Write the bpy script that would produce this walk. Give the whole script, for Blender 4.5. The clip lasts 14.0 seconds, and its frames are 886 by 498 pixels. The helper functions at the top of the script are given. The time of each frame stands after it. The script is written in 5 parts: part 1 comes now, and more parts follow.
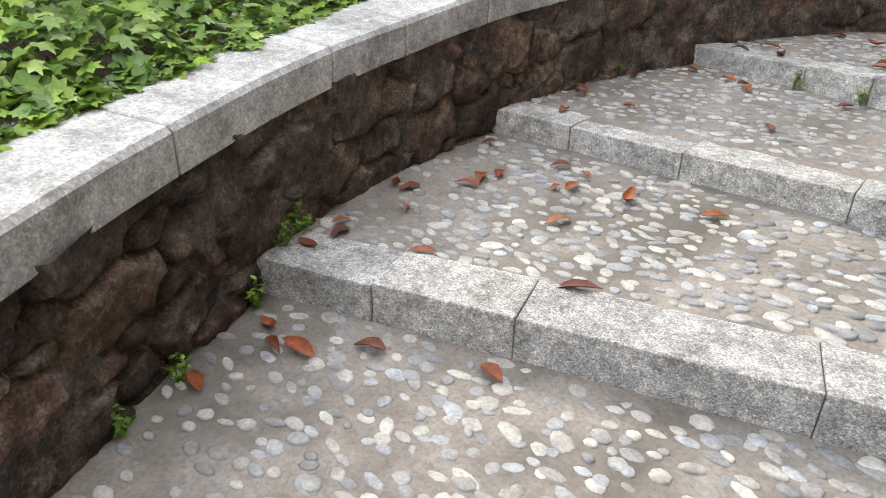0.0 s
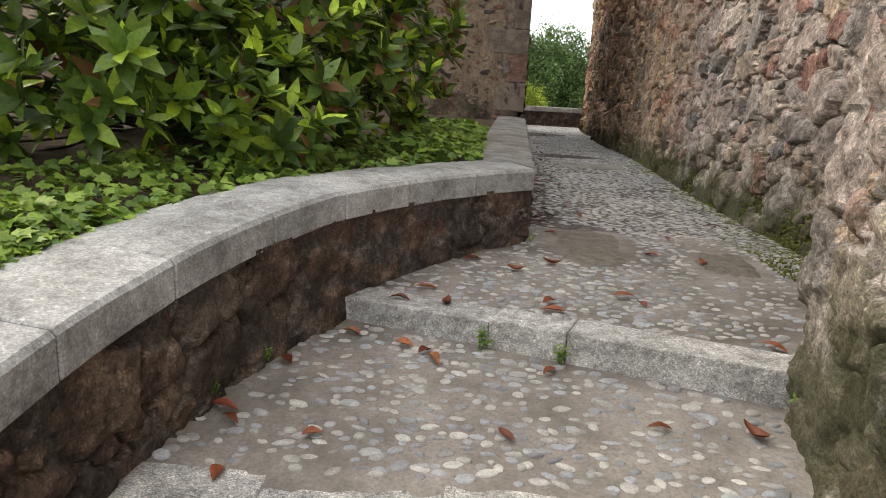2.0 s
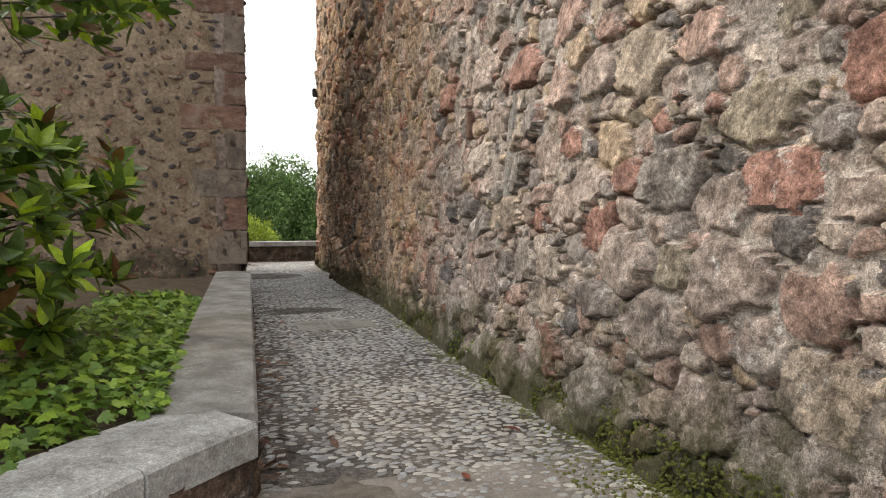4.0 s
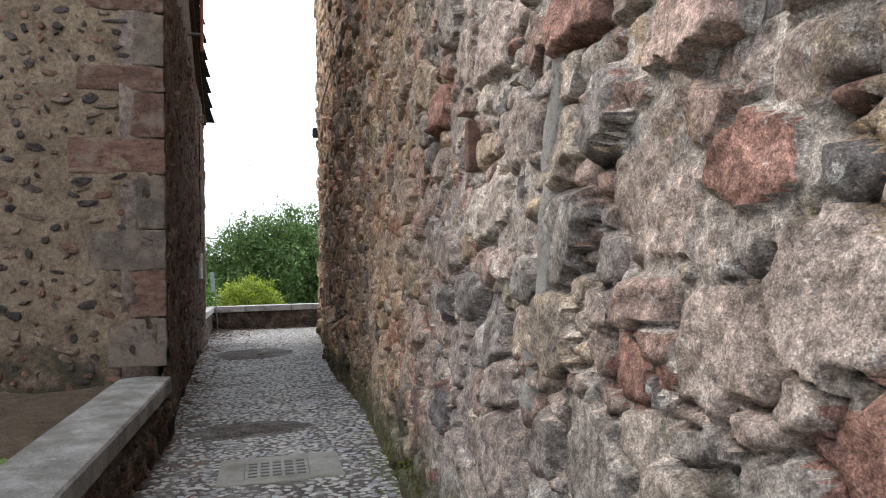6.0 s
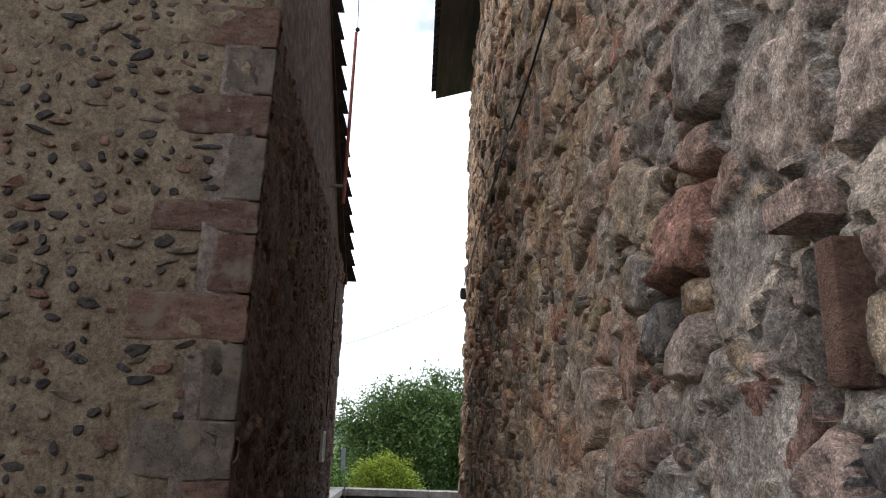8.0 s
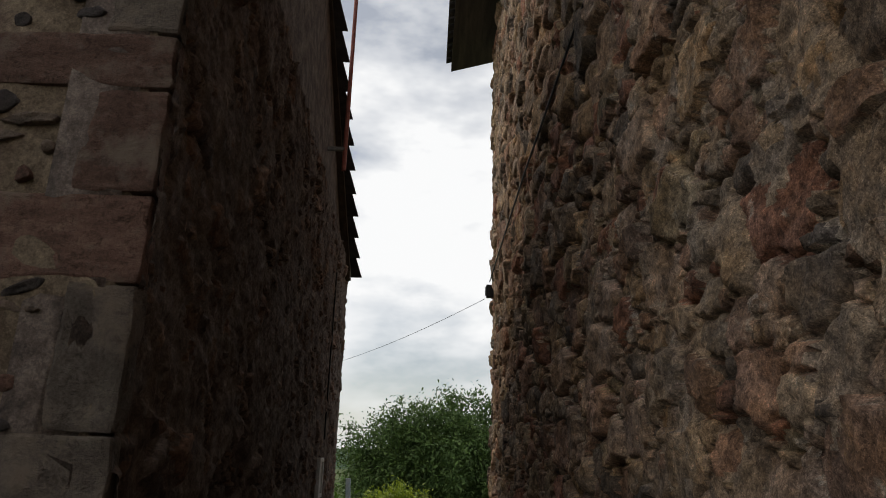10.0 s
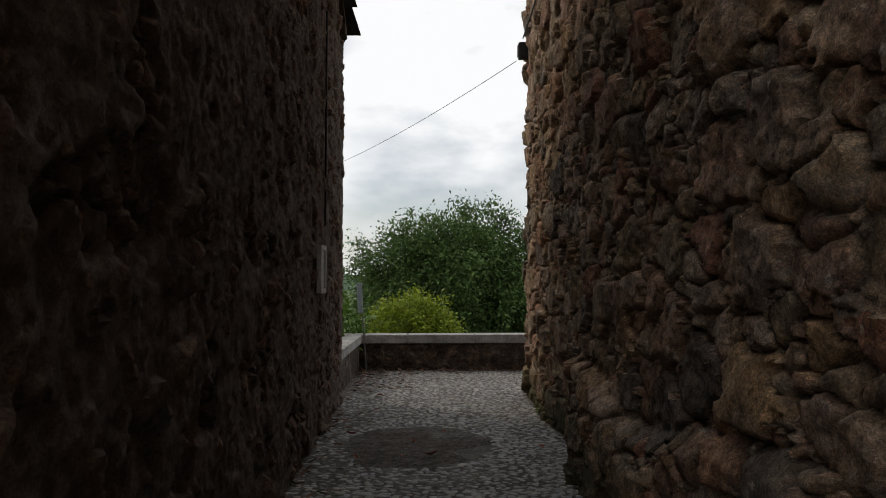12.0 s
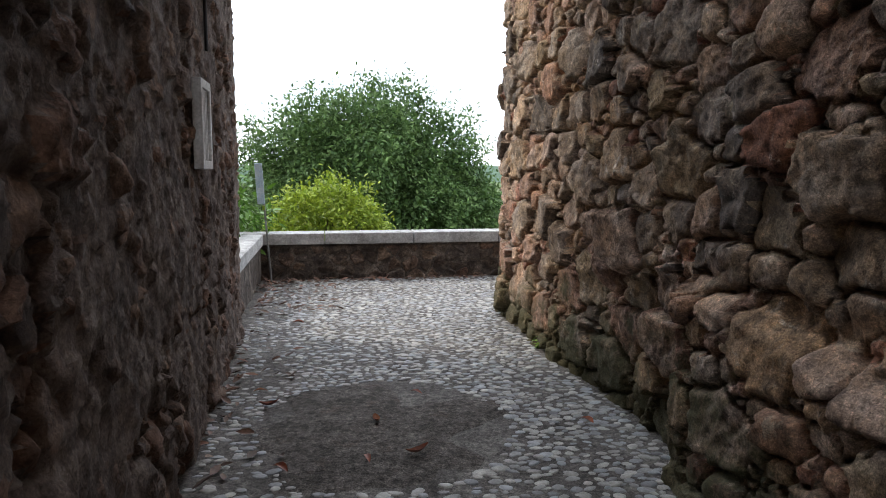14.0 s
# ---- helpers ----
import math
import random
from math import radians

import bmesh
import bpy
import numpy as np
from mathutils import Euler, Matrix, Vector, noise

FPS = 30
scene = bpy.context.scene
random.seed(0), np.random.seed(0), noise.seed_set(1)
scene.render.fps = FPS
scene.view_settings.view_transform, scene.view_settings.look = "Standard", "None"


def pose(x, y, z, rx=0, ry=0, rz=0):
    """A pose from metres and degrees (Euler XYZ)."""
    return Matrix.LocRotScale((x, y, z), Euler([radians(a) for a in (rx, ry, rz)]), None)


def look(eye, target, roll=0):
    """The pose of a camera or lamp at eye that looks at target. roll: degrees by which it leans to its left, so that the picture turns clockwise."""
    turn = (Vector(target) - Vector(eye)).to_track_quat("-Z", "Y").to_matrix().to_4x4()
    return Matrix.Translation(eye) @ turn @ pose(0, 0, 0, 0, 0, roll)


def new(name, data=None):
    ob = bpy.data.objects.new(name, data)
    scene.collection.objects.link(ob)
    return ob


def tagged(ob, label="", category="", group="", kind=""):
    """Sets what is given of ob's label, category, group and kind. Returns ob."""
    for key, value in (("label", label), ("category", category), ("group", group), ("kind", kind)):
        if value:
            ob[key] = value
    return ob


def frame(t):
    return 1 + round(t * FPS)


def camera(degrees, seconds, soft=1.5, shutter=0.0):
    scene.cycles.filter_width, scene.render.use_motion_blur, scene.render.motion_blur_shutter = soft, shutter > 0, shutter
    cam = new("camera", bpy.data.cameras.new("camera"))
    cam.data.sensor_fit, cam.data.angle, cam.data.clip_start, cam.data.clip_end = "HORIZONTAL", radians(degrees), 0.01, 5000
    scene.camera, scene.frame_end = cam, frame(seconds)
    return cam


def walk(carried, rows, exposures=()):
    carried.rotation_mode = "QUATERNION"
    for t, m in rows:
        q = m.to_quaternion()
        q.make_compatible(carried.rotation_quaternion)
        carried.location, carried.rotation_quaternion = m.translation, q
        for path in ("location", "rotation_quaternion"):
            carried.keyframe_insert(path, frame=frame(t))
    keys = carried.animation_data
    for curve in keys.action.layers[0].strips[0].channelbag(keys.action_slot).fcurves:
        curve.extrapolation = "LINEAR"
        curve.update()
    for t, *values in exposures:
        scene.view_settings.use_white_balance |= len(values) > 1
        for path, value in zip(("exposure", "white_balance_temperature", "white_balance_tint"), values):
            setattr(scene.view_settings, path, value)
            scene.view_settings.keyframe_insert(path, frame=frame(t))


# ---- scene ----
cam = camera(66.5, 14.0, soft=1.0)
PATH = [
    (0, (0.092, -0.143, 1.567), (-1.056, 1.212, 0.647), 1.4),
    (0.5, (-0.152, 0.108, 1.582), (-1.267, 1.598, 0.85), -0.7),
    (1, (-0.439, 0.37, 1.65), (-1.206, 2.117, 1.048), 1.4),
    (1.5, (-0.716, 0.758, 1.707), (-1.174, 2.641, 1.213), 1.4),
    (2, (-0.938, 1.089, 1.844), (-1.066, 3.032, 1.387), 3.2),
    (2.5, (-1.176, 1.521, 1.823), (-1.013, 3.481, 1.457), 2.8),
    (3, (-1.09, 2.057, 1.824), (-0.717, 3.991, 1.48), 0.8),
    (3.2, (-1.069, 2.177, 1.902), (-0.543, 4.084, 1.608), 1.0),
    (5.3, (0.224, 5.069, 2.392), (0.855, 6.966, 2.457), -0.9),
    (5.5, (0.356, 5.361, 2.417), (0.971, 7.264, 2.47), -1.0),
    (6, (0.533, 6.008, 2.515), (1.04, 7.943, 2.562), -1.2),
    (6.5, (0.622, 6.624, 2.658), (1.053, 8.571, 2.801), -0.5),
    (7, (0.799, 7.208, 2.765), (1.04, 9.168, 3.082), 0.6),
    (7.2, (0.847, 7.44, 2.8), (0.983, 9.404, 3.157), 0.7),
    (9.3, (0.813, 9.88, 3.01), (0.832, 11.759, 3.694), 2.2),
    (9.5, (0.791, 10.164, 2.992), (0.805, 12.061, 3.625), 1.8),
    (10, (0.669, 10.85, 2.888), (0.702, 12.761, 3.479), 1.5),
    (10.5, (0.665, 11.484, 2.741), (0.686, 13.417, 3.254), 0.3),
    (11, (0.601, 12.046, 2.595), (0.615, 13.991, 3.061), -0.6),
    (11.5, (0.492, 12.581, 2.467), (0.543, 14.567, 2.697), -0.4),
    (12, (0.431, 13.303, 2.463), (0.461, 15.3, 2.559), -0.1),
    (12.5, (0.224, 14.099, 2.401), (0.332, 16.095, 2.369), 1.8),
    (13, (0.131, 14.882, 2.367), (0.339, 16.866, 2.228), 1.7),
    (13.5, (-0.005, 15.617, 2.369), (0.331, 17.58, 2.182), 2.2),
    (14, (-0.067, 16.328, 2.321), (0.279, 18.285, 2.097), 0.1),
]
EXPOSURES = [
    (0.0, 1.3, 6450, 10), (0.5, 1.2, 6500, 10), (1.0, 1.1, 6600, 10), (1.5, 0.85, 6800, 10), (2.0, 0.85, 7000, 10), (3.0, 1.0, 7200, 10),
    (3.2, 1.0, 7200, 10), (5.3, 1.0, 6500, 10), (6.5, 0.95, 6200, 10), (7.2, 0.8, 6100, 10), (9.3, -0.57, 6900, 10), (10.0, -0.74, 6950, 10),
    (11.0, -0.78, 7000, 10), (12.0, -0.72, 6900, 10), (12.5, -0.48, 6800, 10), (13.0, 0.12, 6500, 10), (13.5, 0.65, 6250, 10), (14.0, 0.95, 6150, 10),
]
walk(cam, [(t, look(eye, target, roll)) for t, eye, target, roll in PATH], EXPOSURES)

# ---- world, sun ----
world = bpy.data.worlds.new("world")
scene.world = world
world.use_nodes = True
wn, wl = world.node_tree.nodes, world.node_tree.links
wn.clear()
w_out = wn.new("ShaderNodeOutputWorld")
w_bg = wn.new("ShaderNodeBackground")
w_bg.inputs["Strength"].default_value = 0.12
sky = wn.new("ShaderNodeTexSky")
sky.sky_type, sky.sun_disc = "NISHITA", False
SUN_EL, SUN_AZ = 41.0, 304.0
sky.sun_elevation, sky.sun_rotation = radians(SUN_EL), radians(SUN_AZ)
# broken cloud over the whole sky
w_co = wn.new("ShaderNodeTexCoord")
w_map = wn.new("ShaderNodeMapping")
w_map.inputs["Scale"].default_value = (1.0, 1.0, 2.2)
w_no = wn.new("ShaderNodeTexNoise")
w_no.inputs["Scale"].default_value = 2.6
w_no.inputs["Detail"].default_value = 6.0
w_no.inputs["Roughness"].default_value = 0.55
w_ra = wn.new("ShaderNodeValToRGB")
w_ra.color_ramp.elements[0].position, w_ra.color_ramp.elements[0].color = 0.36, (0.3, 0.3, 0.3, 1)
w_ra.color_ramp.elements[1].position, w_ra.color_ramp.elements[1].color = 0.52, (1, 1, 1, 1)
w_mix = wn.new("ShaderNodeMixRGB")
w_mix.inputs[2].default_value = (12.9, 13.5, 14.4, 1)
wl.new(w_co.outputs["Generated"], w_map.inputs["Vector"])
wl.new(w_map.outputs["Vector"], w_no.inputs["Vector"])
wl.new(w_no.outputs["Fac"], w_ra.inputs["Fac"])
wl.new(w_ra.outputs["Color"], w_mix.inputs[0])
wl.new(sky.outputs["Color"], w_mix.inputs[1])
wl.new(w_mix.outputs["Color"], w_bg.inputs["Color"])
wl.new(w_bg.outputs["Background"], w_out.inputs["Surface"])

sun = new("sun", bpy.data.lights.new("sun", "SUN"))
sun.data.energy, sun.data.angle, sun.data.color = 1.1, radians(12), (1.0, 0.90, 0.74)
sun.matrix_world = look((-7.5, 17, 8), (0, 12, 0))

# ---- materials ----
def ramp(nt, fac, cols, spread=(0.3, 0.7), mode="LINEAR"):
    r = nt.nodes.new("ShaderNodeValToRGB")
    els = r.color_ramp.elements
    r.color_ramp.interpolation = mode
    n = len(cols)
    while len(els) < n:
        els.new(0.5)
    for i, c in enumerate(cols):
        els[i].position = spread[0] + (spread[1] - spread[0]) * i / max(1, n - 1)
        els[i].color = (*c, 1)
    nt.links.new(fac, r.inputs["Fac"])
    return r.outputs["Color"]


def tex(nt, co, scale, detail=5.0, rough=0.6, stretch=None, kind="noise", dist=0.0):
    if stretch:
        m = nt.nodes.new("ShaderNodeMapping")
        m.inputs["Scale"].default_value = stretch
        nt.links.new(co, m.inputs["Vector"])
        co = m.outputs["Vector"]
    if kind == "voronoi":
        t = nt.nodes.new("ShaderNodeTexVoronoi")
        t.inputs["Scale"].default_value = scale
        nt.links.new(co, t.inputs["Vector"])
        return t.outputs["Distance"]
    t = nt.nodes.new("ShaderNodeTexNoise")
    t.inputs["Scale"].default_value = scale
    t.inputs["Detail"].default_value = detail
    t.inputs["Roughness"].default_value = rough
    t.inputs["Distortion"].default_value = dist
    nt.links.new(co, t.inputs["Vector"])
    return t.outputs["Fac"]


def mixc(nt, fac, a, b, mode="MIX"):
    m = nt.nodes.new("ShaderNodeMixRGB")
    m.blend_type = mode
    for sock, v in ((m.inputs[0], fac), (m.inputs[1], a), (m.inputs[2], b)):
        if isinstance(v, (int, float)):
            sock.default_value = v
        elif isinstance(v, tuple):
            sock.default_value = (*v, 1)
        else:
            nt.links.new(v, sock)
    return m.outputs["Color"]


def calc(nt, op, a, b=0.0):
    m = nt.nodes.new("ShaderNodeMath")
    m.operation = op
    m.use_clamp = op == "MULTIPLY"
    for sock, v in ((m.inputs[0], a), (m.inputs[1], b)):
        if isinstance(v, (int, float)):
            sock.default_value = v
        else:
            nt.links.new(v, sock)
    return m.outputs[0]


def material(name, base, scale=6.0, grain=45.0, bump=0.5, height=0.01, rough=0.85, vary=None, by="island",
             blotch=None, blotch_scale=1.2, blotch_at=(0.5, 0.62), moss=None, speck=None, value=0.25, coat=0.0, trans=0.0, stretch=None, lichen=None, pits=0.0, drips=None):
    """base: colours of the grain; vary: colours picked piece by piece; blotch: colour of large stains; moss: (colour, low z, high z);
    speck: (colour, scale, amount)."""
    m = bpy.data.materials.new(name)
    m.use_nodes = True
    nt = m.node_tree
    b = nt.nodes["Principled BSDF"]
    geo = nt.nodes.new("ShaderNodeNewGeometry")
    co = geo.outputs["Position"]
    col = ramp(nt, tex(nt, co, scale, 8.0, 0.68, stretch), base)
    oi = nt.nodes.new("ShaderNodeObjectInfo")
    rnd = oi.outputs["Random"]
    if by != "object":
        rnd = calc(nt, "FRACT", calc(nt, "ADD", calc(nt, "MULTIPLY", rnd, 0.97), geo.outputs["Random Per Island"]))
    if vary:
        v = ramp(nt, rnd, vary, (0.0, 1.0), "CONSTANT" if len(vary) > 4 else "LINEAR")
        col = mixc(nt, 0.9, col, v, "MULTIPLY")
    if value:
        wob = nt.nodes.new("ShaderNodeMapRange")
        wob.inputs["To Min"].default_value, wob.inputs["To Max"].default_value = 1 - value, 1 + value
        second = calc(nt, "FRACT", calc(nt, "ADD", calc(nt, "ADD", rnd, rnd), calc(nt, "ADD", rnd, calc(nt, "ADD", rnd, rnd))))
        nt.links.new(second if vary else rnd, wob.inputs["Value"])
        hsv = nt.nodes.new("ShaderNodeHueSaturation")
        nt.links.new(wob.outputs[0], hsv.inputs["Value"])
        nt.links.new(col, hsv.inputs["Color"])
        col = hsv.outputs["Color"]
    fine = tex(nt, co, grain, 8.0, 0.78 if pits else 0.7)
    col = mixc(nt, 0.75 if pits else 0.55, col, ramp(nt, fine, [(0.38, 0.37, 0.36), (1.0, 1.0, 1.0), (1.45, 1.42, 1.38)], (0.3, 0.72)), "MULTIPLY")
    if speck:
        sp = ramp(nt, tex(nt, co, speck[1], 3.0, 0.7), [(0, 0, 0), (1, 1, 1)], (1 - speck[2] - 0.05, 1 - speck[2] + 0.03))
        col = mixc(nt, sp, col, speck[0])
    if lichen:
        li = ramp(nt, tex(nt, co, lichen[1], 6.0, 0.75), [(0, 0, 0), (0.8, 0.8, 0.8)], (lichen[2], lichen[2] + 0.05))
        col = mixc(nt, li, col, lichen[0])
    pit = None
    if pits:
        pit = ramp(nt, tex(nt, co, 26.0, 4.0, 0.75, dist=0.6), [(0, 0, 0), (1, 1, 1)], (0.34, 0.46))
        col = mixc(nt, pits, col, mixc(nt, 1.0, col, mixc(nt, 1.0, pit, (0.42, 0.39, 0.37), "SCREEN"), "MULTIPLY"))
    if drips:
        dr = ramp(nt, tex(nt, co, 1.0, 6.0, 0.7, (3.0, 3.0, 0.35)), [(0, 0, 0), (0.75, 0.75, 0.75)], (0.52, 0.66))
        col = mixc(nt, dr, col, mixc(nt, 1.0, col, drips, "MULTIPLY"))
    if blotch:
        bl = ramp(nt, tex(nt, co, blotch_scale, 6.0, 0.65), [(0, 0, 0), (0.85, 0.85, 0.85)], blotch_at)
        col = mixc(nt, bl, col, blotch)
    if moss:
        sep = nt.nodes.new("ShaderNodeSeparateXYZ")
        nt.links.new(co, sep.inputs[0])
        mr = nt.nodes.new("ShaderNodeMapRange")
        mr.inputs["From Min"].default_value, mr.inputs["From Max"].default_value = moss[2], moss[1]
        nt.links.new(sep.outputs["Z"], mr.inputs["Value"])
        mm = calc(nt, "ADD", calc(nt, "MULTIPLY", mr.outputs[0], 0.42), tex(nt, co, 2.3, 7.0, 0.7))
        col = mixc(nt, ramp(nt, mm, [(0, 0, 0), (0.9, 0.9, 0.9)], (0.72, 0.88)), col, moss[0])
    nt.links.new(col, b.inputs["Base Color"])
    b.inputs["Roughness"].default_value = rough
    b.inputs["Specular IOR Level"].default_value = 0.3
    if coat:
        b.inputs["Coat Weight"].default_value = coat
    if trans:
        b.inputs["Subsurface Weight"].default_value = 0.0
        tr = nt.nodes.new("ShaderNodeBsdfTranslucent")
        nt.links.new(col, tr.inputs["Color"])
        mx = nt.nodes.new("ShaderNodeMixShader")
        mx.inputs[0].default_value = trans
        out = nt.nodes["Material Output"]
        nt.links.new(b.outputs[0], mx.inputs[1])
        nt.links.new(tr.outputs[0], mx.inputs[2])
        nt.links.new(mx.outputs[0], out.inputs["Surface"])
    if bump:
        bp = nt.nodes.new("ShaderNodeBump")
        bp.inputs["Strength"].default_value, bp.inputs["Distance"].default_value = bump, height
        h = calc(nt, "ADD", calc(nt, "MULTIPLY", fine, 0.6), tex(nt, co, grain * 0.25, 5.0, 0.65))
        if pit is not None:
            h = calc(nt, "ADD", h, calc(nt, "ADD", calc(nt, "MULTIPLY", pit, 0.6), tex(nt, co, grain * 2.6, 3.0, 0.6)))
        nt.links.new(h, bp.inputs["Height"])
        nt.links.new(bp.outputs[0], b.inputs["Normal"])
    return m


def rock(name, tones, vary=None, moss=None, patches=(), grains=90.0, relief_=1.0, rough_=0.93, scale=5.0, speck=0.4, mottle=0.75, crust=None):
    """Weathered stone or mortar: mottled at four scales, with mineral grains. tones: dark to light; patches: (colour, scale, threshold, width, amount)."""
    m = bpy.data.materials.new(name)
    m.use_nodes = True
    nt = m.node_tree
    b = nt.nodes["Principled BSDF"]
    geo = nt.nodes.new("ShaderNodeNewGeometry")
    co = geo.outputs["Position"]
    coarse = tex(nt, co, scale, 9.0, 0.72)
    middle = tex(nt, co, 24.0, 7.0, 0.72)
    fine = tex(nt, co, 85.0, 5.0, 0.75)
    col = ramp(nt, coarse, tones, (0.36, 0.64))
    if vary:
        oi = nt.nodes.new("ShaderNodeObjectInfo")
        rnd = calc(nt, "FRACT", calc(nt, "ADD", oi.outputs["Random"], geo.outputs["Random Per Island"]))
        col = mixc(nt, 0.92, col, ramp(nt, rnd, vary, (0.0, 1.0 - 1.0 / len(vary)), "CONSTANT"), "MULTIPLY")
    for colour, sc, at, width, amount in patches:
        fac = ramp(nt, tex(nt, co, sc, 8.0, 0.75, dist=0.3), [(0, 0, 0), (amount, amount, amount)], (at, at + width))
        col = mixc(nt, fac, col, colour)
    col = mixc(nt, mottle, col, ramp(nt, middle, [(0.38, 0.37, 0.36), (1.0, 1.0, 1.0), (1.55, 1.53, 1.5)], (0.36, 0.64)), "MULTIPLY")
    vor = nt.nodes.new("ShaderNodeTexVoronoi")
    vor.inputs["Scale"].default_value = grains
    nt.links.new(co, vor.inputs["Vector"])
    sep_c = nt.nodes.new("ShaderNodeSeparateColor")
    nt.links.new(vor.outputs["Color"], sep_c.inputs[0])
    col = mixc(nt, speck, col, ramp(nt, sep_c.outputs[0], [(0.35, 0.34, 0.34), (0.9, 0.9, 0.9), (1.1, 1.1, 1.1), (2.1, 2.08, 2.05)], (0.0, 1.0)), "MULTIPLY")
    col = mixc(nt, mottle, col, ramp(nt, fine, [(0.5, 0.49, 0.48), (1.0, 1.0, 1.0), (1.5, 1.5, 1.48)], (0.36, 0.64)), "MULTIPLY")
    if crust:
        sep_y = nt.nodes.new("ShaderNodeSeparateXYZ")
        nt.links.new(co, sep_y.inputs[0])
        run = nt.nodes.new("ShaderNodeMapRange")
        run.inputs["From Min"].default_value, run.inputs["From Max"].default_value = crust[1], crust[2]
        nt.links.new(sep_y.outputs["Y"], run.inputs["Value"])
        have = calc(nt, "MULTIPLY", run.outputs[0], ramp(nt, tex(nt, co, 3.0, 7.0, 0.7), [(0.45, 0.45, 0.45), (1, 1, 1)], (0.4, 0.6)))
        col = mixc(nt, have, col, mixc(nt, 1.0, col, crust[0], "MULTIPLY"))
    if moss:
        sep = nt.nodes.new("ShaderNodeSeparateXYZ")
        nt.links.new(co, sep.inputs[0])
        mr = nt.nodes.new("ShaderNodeMapRange")
        mr.inputs["From Min"].default_value, mr.inputs["From Max"].default_value = moss[2], moss[1]
        nt.links.new(sep.outputs["Z"], mr.inputs["Value"])
        mm = calc(nt, "ADD", calc(nt, "MULTIPLY", mr.outputs[0], 0.42), tex(nt, co, 2.6, 9.0, 0.75))
        col = mixc(nt, ramp(nt, mm, [(0, 0, 0), (0.85, 0.85, 0.85)], (0.67, 0.83)), col, mixc(nt, 1.0, ramp(nt, fine, [(0.4, 0.4, 0.4), (1.5, 1.5, 1.5)], (0.35, 0.65)), moss[0], "MULTIPLY"))
    nt.links.new(col, b.inputs["Base Color"])
    b.inputs["Roughness"].default_value = rough_
    b.inputs["Specular IOR Level"].default_value = 0.25
    h = None
    for src, size in ((coarse, 0.016), (middle, 0.012), (fine, 0.0045), (sep_c.outputs[0], 0.0012)):
        part_ = nt.nodes.new("ShaderNodeMath")
        part_.operation = "MULTIPLY"
        nt.links.new(src, part_.inputs[0])
        part_.inputs[1].default_value = size * relief_
        h = part_.outputs[0] if h is None else calc(nt, "ADD", h, part_.outputs[0])
    bp = nt.nodes.new("ShaderNodeBump")
    bp.inputs["Strength"].default_value, bp.inputs["Distance"].default_value = 1.0, 1.0
    nt.links.new(h, bp.inputs["Height"])
    nt.links.new(bp.outputs[0], b.inputs["Normal"])
    return m


STONES = [(0.88, 0.8, 0.77), (0.98, 0.79, 0.74), (0.79, 0.79, 0.79), (1.05, 0.97, 0.85), (0.9, 0.68, 0.62), (0.61, 0.6, 0.61), (1.01, 0.93, 0.9), (1.15, 1.09, 1.02), (0.79, 0.62, 0.57), (0.92, 0.88, 0.83), (0.36, 0.37, 0.4), (1.0, 0.89, 0.85), (0.81, 0.49, 0.43), (1.04, 0.89, 0.7), (0.77, 0.74, 0.62), (0.96, 0.86, 0.82)]
M_RUBBLE = rock("rubble_stone", [(0.17, 0.145, 0.13), (0.34, 0.297, 0.27), (0.52, 0.467, 0.43)], STONES, ((0.062, 0.062, 0.026), 0.8, 1.85),
                [((0.56, 0.545, 0.525), 7.0, 0.585, 0.06, 0.7), ((0.31, 0.225, 0.09), 3.2, 0.61, 0.10, 0.55), ((0.075, 0.067, 0.062), 1.6, 0.52, 0.14, 0.75)], 250.0, speck=0.5, mottle=0.8, crust=((1.0, 0.80, 0.58), 9.5, 12.0))
M_MORTAR = rock("lime_mortar", [(0.18, 0.151, 0.134), (0.33, 0.285, 0.255), (0.48, 0.425, 0.385)], None, ((0.066, 0.066, 0.026), 0.8, 1.85),
                [((0.52, 0.505, 0.485), 9.0, 0.60, 0.06, 0.6), ((0.08, 0.07, 0.065), 1.3, 0.54, 0.16, 0.75), ((0.30, 0.205, 0.17), 5.0, 0.60, 0.08, 0.5)], 260.0, 1.0, 0.95, 4.0, 0.55, 0.8, ((0.92, 0.73, 0.53), 9.5, 12.0))
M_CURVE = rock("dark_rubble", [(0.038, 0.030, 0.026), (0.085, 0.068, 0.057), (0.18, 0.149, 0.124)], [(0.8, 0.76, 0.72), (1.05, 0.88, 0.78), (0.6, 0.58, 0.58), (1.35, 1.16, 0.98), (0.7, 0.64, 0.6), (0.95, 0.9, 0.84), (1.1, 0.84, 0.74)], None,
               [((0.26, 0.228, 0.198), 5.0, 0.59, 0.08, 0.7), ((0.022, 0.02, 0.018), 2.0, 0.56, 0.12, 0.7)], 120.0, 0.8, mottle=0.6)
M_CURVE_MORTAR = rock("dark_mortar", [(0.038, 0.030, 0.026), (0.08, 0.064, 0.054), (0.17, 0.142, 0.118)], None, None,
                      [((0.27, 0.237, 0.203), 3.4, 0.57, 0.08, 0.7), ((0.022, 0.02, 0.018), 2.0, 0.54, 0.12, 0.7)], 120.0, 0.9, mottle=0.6)
